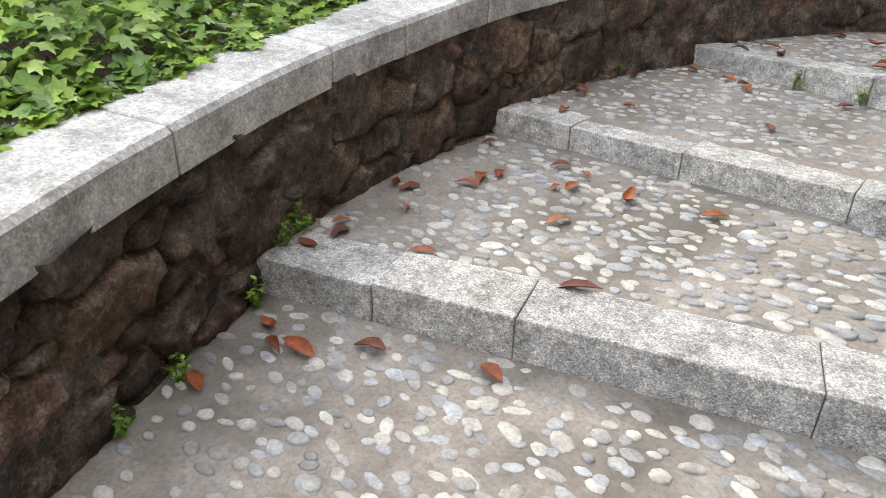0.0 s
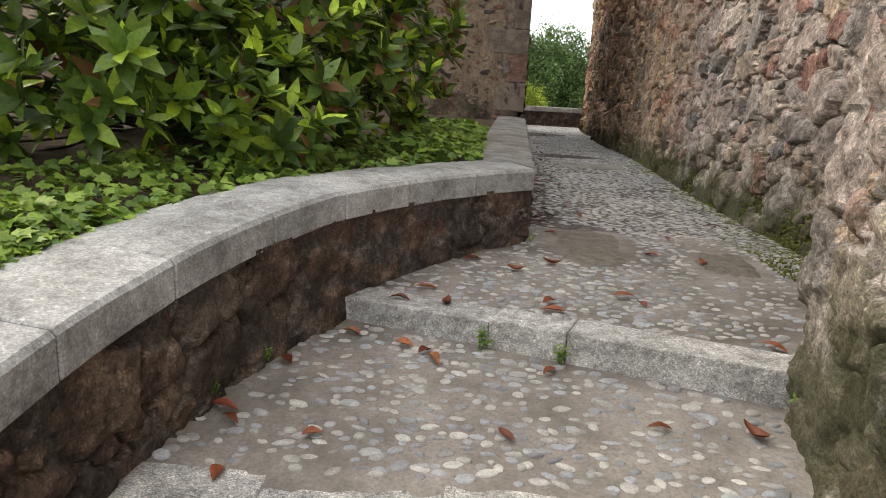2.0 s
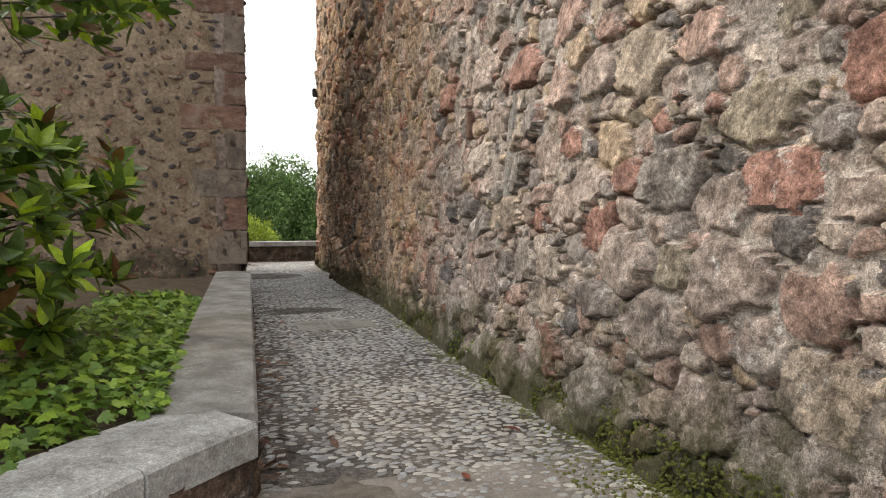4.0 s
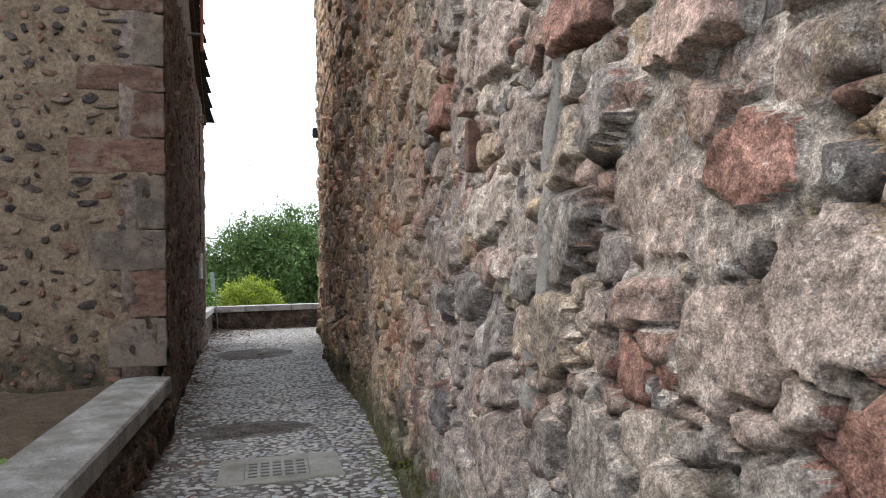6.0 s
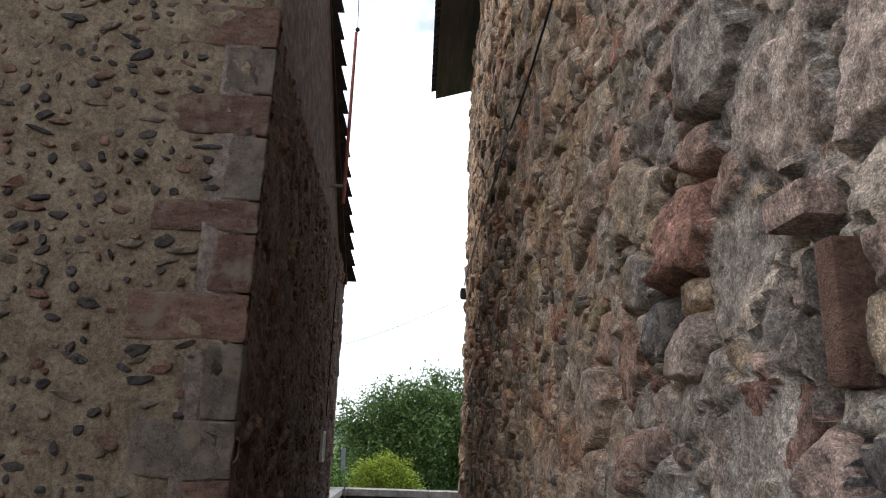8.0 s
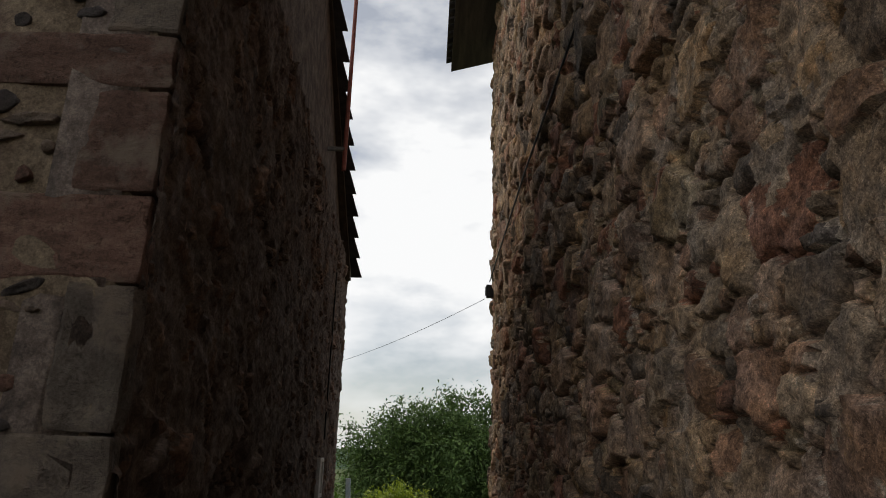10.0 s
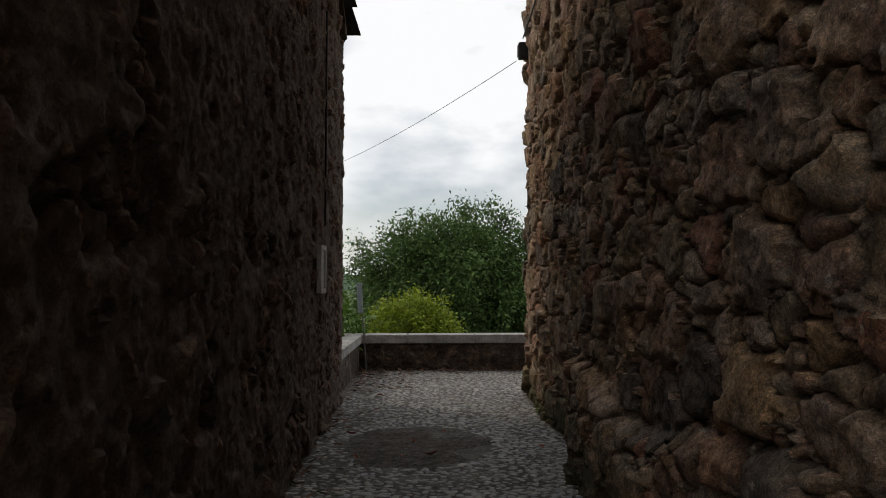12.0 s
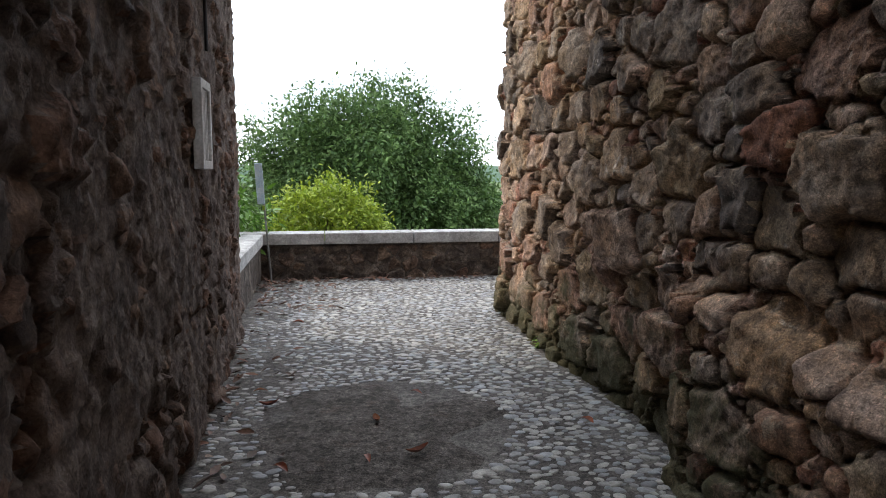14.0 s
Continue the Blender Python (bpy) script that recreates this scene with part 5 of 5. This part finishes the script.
# ---- ivy along the coping ----
rs = np.random.RandomState(9)
P, D, U, S = [], [], [], []
for _ in range(10500):
    along = rs.random()
    if along < 0.78:
        a = A1 + 4 + (A0 - A1 - 6) * rs.random()
        q = rs.random() ** 1.3
        if a < 168 and rs.random() < 0.6:
            continue
        inner = 0.45 - 0.16 * min(1, max(0, (a - 186) / 8)) + 0.10 * noise.noise(Vector((a * 0.35, 0.0, 3.0))) + 0.16 * max(0, math.sin(math.radians(a - 150) * 3.0)) * (a > 180) * -0.6
        x, y = arc(a, ARC_R + inner + q * 1.1)
        z = cope_z(a) + 0.02 + (0.10 + 0.12 * min(1, max(0, (a - 165) / 25))) * math.sin(min(1.0, q * 2.6) * 1.57) * (0.6 + 0.6 * rs.random()) * (0.7 + 0.6 * noise.noise(Vector((x * 2, y * 2, 0))))
    else:
        y = rs.uniform(6.2, 10.8)
        q = rs.random() ** 1.4
        x = -1.05 - q * 0.9
        z = 1.36 + 0.12 * rs.random() * min(1, q * 3)
    P.append((x, y, z))
    D.append((rs.normal() + (0.5 if along < 0.78 else 0.3), rs.normal() - 0.2, rs.normal() * 0.35 - 0.25))
    U.append((rs.normal() * 0.4 + 0.25, rs.normal() * 0.4 - 0.2, 1.0))
    S.append(rs.uniform(0.035, 0.085))
V, F = spread(ivy_shape(), P, D, U, S)
ob = raw("ivy", V, F, M_IVY, None)
tagged(ob, "bright green ivy trailing over the coping's back edge", "ivy", kind="stuff")

# ---- fallen leaves, one by one ----
def dead_leaf_mesh(k):
    r_ = random.Random(k)
    ln, wd = r_.uniform(0.10, 0.15), r_.uniform(0.04, 0.06)
    n, vs, fs = 6, [], []
    curl, bend = r_.uniform(0.5, 1.6), r_.uniform(-0.02, 0.035)
    for i in range(n + 1):
        t = i / n
        w = wd * 0.5 * math.sin(math.pi * min(0.985, 0.05 + 0.95 * t) ** 0.9)
        for s in (-1, -0.5, 0, 0.5, 1):
            vs.append((s * w, ln * (t - 0.5), 0.003 + abs(s) ** 2 * w * curl * 0.5 + bend * (2 * t - 1) ** 2 + 0.004 * noise.noise(Vector((s * 3, t * 5, k)))))
    for i in range(n):
        for s in range(4):
            a = i * 5 + s
            fs.append((a, a + 1, a + 6, a + 5))
    low = min(v[2] for v in vs)
    me = bpy.data.meshes.new("fallen_leaf")
    me.from_pydata([(x, y, z - low + 0.002) for x, y, z in vs], [], fs)
    me.materials.append(M_DEAD)
    me.shade_smooth()
    return me


DEAD = [dead_leaf_mesh(k) for k in range(8)]
ON_LANDING = [(-1.29, 1.12), (-0.9, 1.28), (-1.54, 0.91), (-1.47, 0.96), (-1.66, 0.98), (-1.57, 0.64)]
ON_1 = [(-1.98, 1.95), (-1.89, 1.95), (-1.72, 2.16), (-1.72, 2.26), (-1.68, 2.36), (-1.99, 2.68), (-1.52, 2.64), (-1.37, 2.62), (-1.39, 2.4), (-1.34, 2.46), (-1.08, 2.5), (-0.72, 2.59), (-1.19, 2.1), (-1.75, 1.78), (-1.86, 1.51), (-1.79, 1.44), (-1.80, 1.29), (-1.44, 1.54), (-0.85, 1.71)]
ON_2 = [(-1.94, 3.51), (-1.88, 3.42), (-1.79, 3.08), (-1.54, 3.37), (-0.81, 3.46), (-0.21, 3.59), (-1.83, 3.97), (-1.31, 4.22), (-1.2, 4.16), (-1.15, 4.08), (-0.61, 4.02), (0.16, 3.59), (-1.6, 4.34)]
ON_3 = [(-1.03, 5.44), (-0.74, 5.26), (-0.5, 5.45), (-1.13, 4.54), (-1.39, 4.56), (-0.07, 4.68), (-0.14, 4.81), (-0.58, 4.65), (-0.57, 4.51), (0.48, 6.43), (0.23, 5.84), (0.55, 5.73), (-0.44, 6.36), (0.42, 4.16), (1.2, 5.66), (1.04, 7.09), (-1.27, 4.79)]
ON_ALLEY = [(-0.31, 19.73), (0.14, 19.78), (0.41, 19.82), (0.23, 20.33), (-0.34, 23.18), (-0.52, 21.02), (-0.44, 20.72), (-0.70, 21.34), (0.54, 20.81), (1.5, 20.11)]


def floor_at(x, y):
    """Height of the paving by the steps' lines."""
    f1 = 1.005 + (x + 2.15) * 0.3194
    f2 = 2.86 + (x + 2.35) * 0.0192
    f3 = 4.74 - (x + 2.2) * 0.3564
    if y < f1:
        return 0.17 + 0.045 * (y + 3.2) / (f1 + 3.24)
    if y < f2:
        return 0.357 + 0.043 * (y - f1) / (f2 - f1)
    if y < f3:
        return 0.522 + (0.079 + 0.03 * (x + 2.2) / 3.9) * (y - f2) / (f3 - f2)
    if y < 6.6:
        z0 = 0.701 + 0.07 * (x + 2.2) / 3.9
        return z0 + (FLOOR - z0) * (y - f3) / (6.6 - f3)
    return FLOOR


rl = random.Random(55)
WORDS = ["curled red-brown dead leaf lying on the paving", "dry russet fallen leaf lying on the pebbles", "dark brown fallen leaf lying on the paving"]
for n, (x, y) in enumerate(ON_LANDING + ON_1 + ON_2 + ON_3 + ON_ALLEY):
    ob = new("fallen_leaf", DEAD[rl.randrange(8)])
    s = rl.uniform(0.75, 1.1)
    ob.matrix_world = pose(x, y, floor_at(x, y) + (0.024 if y > 19 else 0.010), rl.uniform(-6, 6), rl.uniform(-6, 6), rl.uniform(0, 360)) @ Matrix.Scale(s, 4)
    tagged(ob, WORDS[n % 3], "leaf", group="fallen leaves on the paving")
# litter blown together along the edges
P, D, U, S = [], [], [], []
for _ in range(900):
    w = rl.random()
    if w < 0.55:
        x, y = rl.uniform(-0.92, 0.35) ** 1, rl.uniform(23.6, 26.0)
        if x > -0.9 + 1.3 * rl.random() ** 2:
            continue
    elif w < 0.70:
        x, y = rl.uniform(-0.9, 2.2), 26.0 - 0.25 * rl.random() ** 2
    elif w < 0.85:
        y = rl.uniform(13.6, 23.0)
        x = HX - 0.43 * ((y - HY) / 9.7) ** 0.7 + 0.05 + 0.5 * rl.random() ** 3
    else:
        y = rl.uniform(6.6, 13.3)
        x = -0.58 + 0.02 * (y - 6.6) + 0.5 * rl.random() ** 3
    P.append((x, y, floor_at(x, y) + rl.uniform(0.012, 0.03)))
    t = rl.uniform(0, 6.28)
    D.append((math.cos(t), math.sin(t), rl.uniform(-0.2, 0.3)))
    U.append((rl.uniform(-0.5, 0.5), rl.uniform(-0.5, 0.5), 1))
    S.append(rl.uniform(0.06, 0.12))
V, F = spread(leaf_shape(1.0, 0.42, 0.5, -0.15, 3), P, D, U, S)
tagged(raw("leaf_litter", V, F, M_LITTER), "brown leaf litter blown against the walls", "leaf litter", kind="stuff")

# ---- weeds at the steps and along the wall's foot ----
def weed(x, y, z, size, n, seed, label):
    r_ = np.random.RandomState(seed)
    thing = empty("weed", (x, y, z))
    pts, ds, us, ss = [], [], [], []
    b = bmesh.new()
    for s in range(5):
        tip = np.array((r_.normal() * 0.35, r_.normal() * 0.35, r_.uniform(0.5, 1.2))) * size
        limb(b, (0, 0, -0.01), tip, 0.003, 0.0015, 3, 0.1, r_, 4)
        for i in range(n // 5):
            t = r_.uniform(0.2, 1.05)
            pts.append(tip * t + r_.normal(size=3) * 0.006)
            d = r_.normal(size=3)
            d[2] = abs(d[2]) * 0.3
            ds.append(d)
            us.append((r_.normal() * 0.4, r_.normal() * 0.4, 1))
            ss.append(size * r_.uniform(0.18, 0.36))
    V_, F_ = spread(leaf_shape(1.0, 0.55, 0.2, 0.2, 2), pts, ds, us, ss)
    raw("foliage", V_, F_, M_IVY, thing)
    part("stalk", b, M_LAUREL, thing)
    tagged(thing, label, "weed", group="weeds along the steps")


weed(-0.94, 4.24, 0.62, 0.10, 50, 1, "small green weed at the foot of a step")
weed(-0.55, 4.11, 0.62, 0.09, 40, 2, "small green weed at the foot of a step")
weed(-1.93, 1.33, 0.37, 0.11, 70, 3, "leafy green weed in the corner of step and wall")
weed(-1.86, 1.22, 0.37, 0.08, 60, 4, "leafy green weed in the corner of step and wall")
weed(-1.80, 1.02, 0.21, 0.10, 60, 5, "leafy green weed growing against the wall's foot")
weed(-2.05, 1.75, 0.38, 0.07, 40, 6, "small green weed growing against the wall's foot")
weed(-2.02, 3.58, 0.56, 0.06, 40, 7, "small green weed growing against the wall's foot")
weed(-1.90, 3.93, 0.60, 0.06, 40, 8, "small green weed growing against the wall's foot")
weed(-1.62, 0.62, 0.20, 0.08, 50, 9, "grassy green weed growing against the wall's foot")
weed(-1.52, 0.38, 0.20, 0.09, 60, 10, "grassy green weed growing against the wall's foot")
weed(-0.62, 6.02, 0.79, 0.06, 30, 11, "small green weed at the wall's corner")
weed(0.36, 3.72, 0.63, 0.08, 40, 12, "small green weed between step and wall")
weed(1.76, 21.9, 0.79, 0.09, 50, 13, "small green weed growing at the tall wall's foot")
weed(1.42, 8.9, 0.95, 0.11, 50, 14, "green weed growing from a crack in the tall wall")

# ---- small fixtures ----
# drain cover in the alley
drain = empty("drain_cover", (0.63, 12.03, FLOOR))
drain.matrix_world = Matrix.Identity(4)
tagged(drain, "square slotted metal drain cover set in a concrete slab", "drain")
for x0, x1, y0, y1 in ((0.12, 0.33, 11.66, 12.42), (0.87, 1.14, 11.66, 12.42), (0.33, 0.87, 11.66, 11.78), (0.33, 0.87, 12.28, 12.42)):
    bm = bmesh.new()
    slab(bm, (x0, y0, FLOOR - 0.06), (x1 - 0.001, y1 - 0.001, FLOOR + 0.012), bevel=0.004)
    part("concrete_slab", bm, M_CONC, drain)
# solid slab under the bars; its black stands in for the pit's darkness
bm = bmesh.new()
slab(bm, (0.332, 11.782, FLOOR - 0.03), (0.868, 12.278, FLOOR + 0.006), bevel=0.0)
part("pit", bm, M_BLACK, drain)
for i in range(6):
    bm = bmesh.new()
    x0 = 0.335 + i * 0.1
    slab(bm, (x0, 11.785, FLOOR - 0.01), (x0 + 0.028, 12.275, FLOOR + 0.014), bevel=0.003)
    part("bar", bm, M_CONC, drain)
for j in range(6):
    bm = bmesh.new()
    y0 = 11.785 + j * 0.0925
    slab(bm, (0.336, y0, FLOOR - 0.01), (0.866, y0 + 0.027, FLOOR + 0.0125), bevel=0.003)
    part("cross_bar", bm, M_CONC, drain)

# bare patches of grit over the pebbles
def patch(x, y, rx, ry, seed, label, mat=None):
    verts, faces, n = [], [], 30
    for r in range(6):
        for i in range(n):
            t = 2 * math.pi * i / n
            k = r / 5 * (0.88 + 0.6 * noise.noise(Vector((math.cos(t) * 1.6, math.sin(t) * 1.6, seed))) + 0.2 * noise.noise(Vector((math.cos(t) * 5, math.sin(t) * 5, seed))))
            px, py = x + rx * k * math.cos(t), y + ry * k * math.sin(t)
            verts.append((px, py, floor_at(px, py) + 0.017 * (1 - (r / 5) ** 3) + 0.004 * fbm((px * 9, py * 9, seed)) - (0.012 if r == 5 else 0)))
    for r in range(5):
        for i in range(n):
            a, b = r * n + i, r * n + (i + 1) % n
            faces.append((a, a + n, b + n, b))
    tagged(raw("grit_patch", verts, faces, mat or M_DIRT), label, "dirt", kind="stuff")


patch(0.74, 5.74, 0.24, 0.40, 1, "patch of tan grit on the pebbles")
patch(0.22, 20.2, 0.85, 0.95, 2, "dark patch of trodden grit on the pebbles", M_GRIT)
patch(-0.18, 6.15, 0.33, 0.62, 3, "patch of grit beside the wall's corner")
patch(0.35, 13.6, 0.62, 0.40, 4, "patch of grit in the alley paving", M_GRIT)

# louvred vent in the house wall
vent = empty("wall_vent", (-0.83, 20.510, 2.4))
vent.matrix_world = Matrix.Identity(4)
tagged(vent, "whitewashed louvred vent grille set in the dark house wall", "vent")
VX = HX - 0.43 * ((20.510 - HY) / 9.7) ** 0.7 + 0.045
for y0, y1, z0, z1 in ((20.350, 20.390, 2.34, 2.85), (20.630, 20.670, 2.34, 2.85), (20.391, 20.629, 2.80, 2.85), (20.391, 20.629, 2.34, 2.39)):
    bm = bmesh.new()
    slab(bm, (VX - 0.02, y0, z0), (VX + 0.035, y1, z1), bevel=0.005)
    part("frame", bm, M_WHITE, vent)
for k in range(5):
    bm = bmesh.new()
    slab(bm, (VX - 0.02, 20.398 + k * 0.047, 2.392), (VX + 0.02, 20.424 + k * 0.047, 2.80), bevel=0.004)
    part("slat", bm, M_WHITE, vent)

# leaning post with a narrow sign
post = empty("sign_post", (-0.79, 25.7, FLOOR))
post.matrix_world = Matrix.Identity(4)
tagged(post, "thin leaning metal post with a narrow faded sign", "sign post")
bm = bmesh.new()
limb(bm, (-0.78, 25.72, FLOOR - 0.02), (-0.885, 25.66, 2.42), 0.013, 0.013, 4, 0, None, 10)
part("pole", bm, M_IRON, post, smooth=True)
bm = bmesh.new()
slab(bm, (-0.935, 25.635, 1.90), (-0.835, 25.66, 2.44), bevel=0.006)
for v in bm.verts:
    v.co.x -= 0.05 * (v.co.z - 1.9)
part("sign", bm, M_BLUE, post, "faded blue and white sign plate")
bm = bmesh.new()
slab(bm, (-0.875, 25.65, 1.82), (-0.84, 25.70, 1.88), bevel=0.008)
part("clamp", bm, M_BUSH, post, "yellow tape")

# cable, junction box and wire on the tall wall
box = empty("junction_box", (1.62, 23.2, 5.9))
box.matrix_world = Matrix.Identity(4)
tagged(box, "small black junction box on the tall wall's corner", "junction box")
bm = bmesh.new()
slab(bm, (1.72, 23.24, 5.80), (1.90, 23.36, 6.05), bevel=0.02)
part("case", bm, M_BLACK, box)
bm = bmesh.new()
slab(bm, (1.705, 23.255, 5.84), (1.722, 23.345, 6.01), bevel=0.006)
part("lid", bm, M_IRON, box)


def cable(name, pts_, r, label, mat_=M_BLACK):
    cu = bpy.data.curves.new(name, "CURVE")
    cu.dimensions, cu.bevel_depth, cu.bevel_resolution = "3D", r, 1
    sp = cu.splines.new("POLY")
    sp.points.add(len(pts_) - 1)
    for p, q in zip(sp.points, pts_):
        p.co = (*q, 1)
    cu.materials.append(mat_)
    return tagged(new(name, cu), label, "cable")


cable("wall_cable", [(tall_surf(y, 5.98 + 0.012 * (y - 13), 0.075)) for y in np.linspace(9.0, 23.24, 40)], 0.012, "black cable clipped along the tall wall")
cable("overhead_wire", [(1.70 - 3.7 * t, 23.3 + 6.6 * t, 5.78 - 0.45 * t - 0.4 * t * (1 - t)) for t in np.linspace(0, 1, 24)], 0.005, "thin black wire strung across the sky")
mast = empty("roof_mast", (-0.6, 19.6, 6.8))
mast.matrix_world = Matrix.Identity(4)
tagged(mast, "slim rust-red metal mast beside the roof edge", "mast")
bm = bmesh.new()
limb(bm, (-0.60, 19.6, 6.7), (-0.60, 19.6, 10.1), 0.032, 0.028, 4, 0, None, 10)
part("pole", bm, M_RUST, mast, smooth=True)
bm = bmesh.new()
slab(bm, (-0.95, 19.57, 7.0), (-0.6, 19.63, 7.05), bevel=0.006)
part("bracket", bm, M_IRON, mast)
bm = bmesh.new()
bmesh.ops.create_uvsphere(bm, u_segments=10, v_segments=6, radius=0.045, matrix=Matrix.Translation((-0.58, 19.6, 10.16)))
part("insulator", bm, M_BLACK, mast, smooth=True)
cable("mast_wire", [(-0.58 + 0.1 * t * 4, 19.6 - 4 * t, 10.17 + 0.9 * t) for t in np.linspace(0, 1, 8)], 0.006, "thin black wire leading from the mast")
cable("wall_conduit", [(HX - 0.43 * ((y - HY) / 9.7) ** 0.7 + 0.03, y, z) for y, z in ((21.0, 3.1), (21.0, 4.2), (21.02, 5.6))], 0.012, "thin dark cable running down the house wall")

# ---- river pebbles set in the paving ----
def pebble_mesh(k):
    r_ = random.Random(k)
    n, vs, fs = 8, [], []
    for ring, (s, z) in enumerate(((1.0, -0.6), (0.93, 0.22), (0.66, 0.36))):
        for i in range(n):
            t = 2 * math.pi * i / n
            w = 1 + 0.3 * noise.noise(Vector((math.cos(t), math.sin(t), k * 3.1)))
            vs.append((0.5 * s * w * math.cos(t), 0.5 * s * w * math.sin(t), z))
    vs.append((0, 0, 0.40))
    for r in range(2):
        for i in range(n):
            a, b = r * n + i, r * n + (i + 1) % n
            fs.append((a, b, b + n, a + n))
    for i in range(n):
        fs.append((2 * n + i, 2 * n + (i + 1) % n, 3 * n))
    return np.array(vs), fs


PEB = [pebble_mesh(k) for k in range(9)]
PEB_ME = []
for V, F in PEB:
    me = bpy.data.meshes.new("pebble")
    me.from_pydata(V.tolist(), [], F)
    me.materials.append(M_PEBBLE)
    me.shade_smooth()
    PEB_ME.append(me)
BARE = [(0.74, 5.74, 0.26, 0.42), (0.28, 20.3, 0.74, 0.87), (-0.18, 6.15, 0.36, 0.65), (0.35, 13.6, 0.6, 0.4), (0.63, 12.04, 0.54, 0.42)]


def half_width(y):
    """Left and right limits of the paving at y."""
    if y < 6.2:
        a = ARC_X - math.sqrt(max(0.0, ARC_R ** 2 - (y - ARC_Y) ** 2))
    elif y < HY:
        a = -0.64 + 0.03 * (y - 6.2)
    else:
        a = HX - 0.43 * (min(9.7, y - HY) / 9.7) ** 0.7
    b = lerp_table([(-3, 1.5), (-1, 0.8), (0.6, 0.52), (1.6, 0.30), (2.8, 0.14), (3.84, 0.36), (4.4, 1.0), (4.9, 1.5), (7, 1.42), (9, 1.46), (14, 1.67), (17, 1.60), (19.3, 1.64), (19.5, 1.82), (20.3, 1.86), (21.4, 1.78), (23.5, 1.82), (23.6, 3.2)], y)
    return a + 0.03, b - 0.03


def pave(floor, y0, y1, test, dx, dy, near, seed, thin=0.0, full=0.5):
    """Pebbles laid roughly in rows across the way; those of near(x, y) are parts of their own."""
    r_ = random.Random(seed)
    count, V, F = 0, [], []
    y = y0
    while y < y1:
        a, b = half_width(y)
        x = a + r_.uniform(0, dx)
        while x < b:
            px, py = x + r_.uniform(-0.3, 0.3) * dx, y + r_.uniform(-0.45, 0.45) * dy
            x += dx * r_.uniform(0.75, 1.3)
            if not test(px, py) or any(((px - c) / e) ** 2 + ((py - d) / f) ** 2 < 1 for c, d, e, f in BARE):
                continue
            bare = 0.03 + thin + 0.7 * max(0.0, noise.noise(Vector((px * 0.9, py * 0.9, 4.0)))) + (0.35 if px < half_width(py)[0] + 0.4 else 0.0)
            if r_.random() < bare:
                continue
            k = r_.randrange(9)
            big_ = r_.choice((1.0, 1.0, 1.0, 1.25, 0.75))
            sx, sy = dx * r_.uniform(full, full + 0.55) * big_, dy * r_.uniform(full, full + 0.5) * big_
            m = pose(px, py, floor_at(px, py) + r_.uniform(-0.004, 0.002), r_.uniform(-4, 4), r_.uniform(-4, 4), r_.gauss(0, 22)) @ Matrix.Diagonal((sx, sy, 0.015, 1))
            if near(px, py) and count < 280:
                ob = new("pebble", PEB_ME[k])
                ob.parent = floor
                ob.matrix_basis = m
                count += 1
            else:
                mm = np.array(m)
                W = PEB[k][0] @ mm[:3, :3].T + mm[:3, 3]
                base = len(V)
                V += W.tolist()
                F += [tuple(base + i for i in f) for f in PEB[k][1]]
        y += dy
    if V:
        ob = raw("pebble_bed", V, F, M_PEBBLE, floor)
        ob["kind"] = "stuff"


def between(lo, hi):
    return lambda x, y: lo(x) < y < hi(x)


F1 = lambda x: 1.005 + (x + 2.15) * 0.3194
F2 = lambda x: 2.86 + (x + 2.35) * 0.0192
F3 = lambda x: 4.74 - (x + 2.2) * 0.3564
pave(LANDING, -2.6, 1.9, lambda x, y: y < F1(x) - 0.03, 0.08, 0.055, lambda x, y: x > -1.7 and y > 0.75, 1, 0.0, 0.58)
pave(TREAD_1, 1.2, 2.95, lambda x, y: F1(x) + 0.30 < y < F2(x) - 0.03, 0.078, 0.054, lambda x, y: y > 1.5 and x > -1.5, 2, 0.0, 0.58)
pave(TREAD_2, 2.95, 4.6, lambda x, y: F2(x) + 0.28 < y < F3(x) - 0.03, 0.078, 0.052, lambda x, y: x > -1.3, 3)
pave(TREAD_3, 3.6, 6.6, lambda x, y: F3(x) + 0.26 < y, 0.078, 0.05, lambda x, y: x > -0.3 and y < 5.4, 4)
pave(ALLEY, 6.6, 26.05, lambda x, y: True, 0.074, 0.05, lambda x, y: 19.6 < y < 21.6 and x > 0.6, 5, -0.06, 0.66)

# ---- moss at the foot of the tall wall ----
M_MOSS = material("moss", [(0.075, 0.085, 0.018), (0.13, 0.145, 0.03), (0.19, 0.2, 0.045)], 20.0, 90.0, 1.0, 0.02, 0.95, value=0.3)
r_ = random.Random(71)
V, F = [], []
for _ in range(6500):
    y = 5.0 + 8.5 * r_.random() ** 1.6
    if noise.noise(Vector((y * 1.7, 0.0, 9.0))) < -0.25:
        continue
    up = r_.random() < 0.5
    z = FLOOR + (0.30 * r_.random() ** 2 if up else 0.0)
    x, _, _ = tall_surf(y, z, 0.03)
    if not up:
        x -= 0.42 * r_.random() ** 2 * (1.0 if y < 7 else 0.45)
    k = r_.randrange(9)
    s = r_.uniform(0.008, 0.024)
    m = np.array(pose(x, y, z - 0.002, r_.uniform(-20, 20), r_.uniform(-20, 20) + (-60 if up else 0), r_.uniform(0, 360)) @ Matrix.Diagonal((s, s * 0.9, 0.012 + 0.3 * s, 1)))
    W = PEB[k][0] @ m[:3, :3].T + m[:3, 3]
    base = len(V)
    V += W.tolist()
    F += [tuple(base + i for i in f) for f in PEB[k][1]]
tagged(raw("moss", V, F, M_MOSS), "yellow-green moss cushions along the tall wall's foot", "moss", kind="stuff")
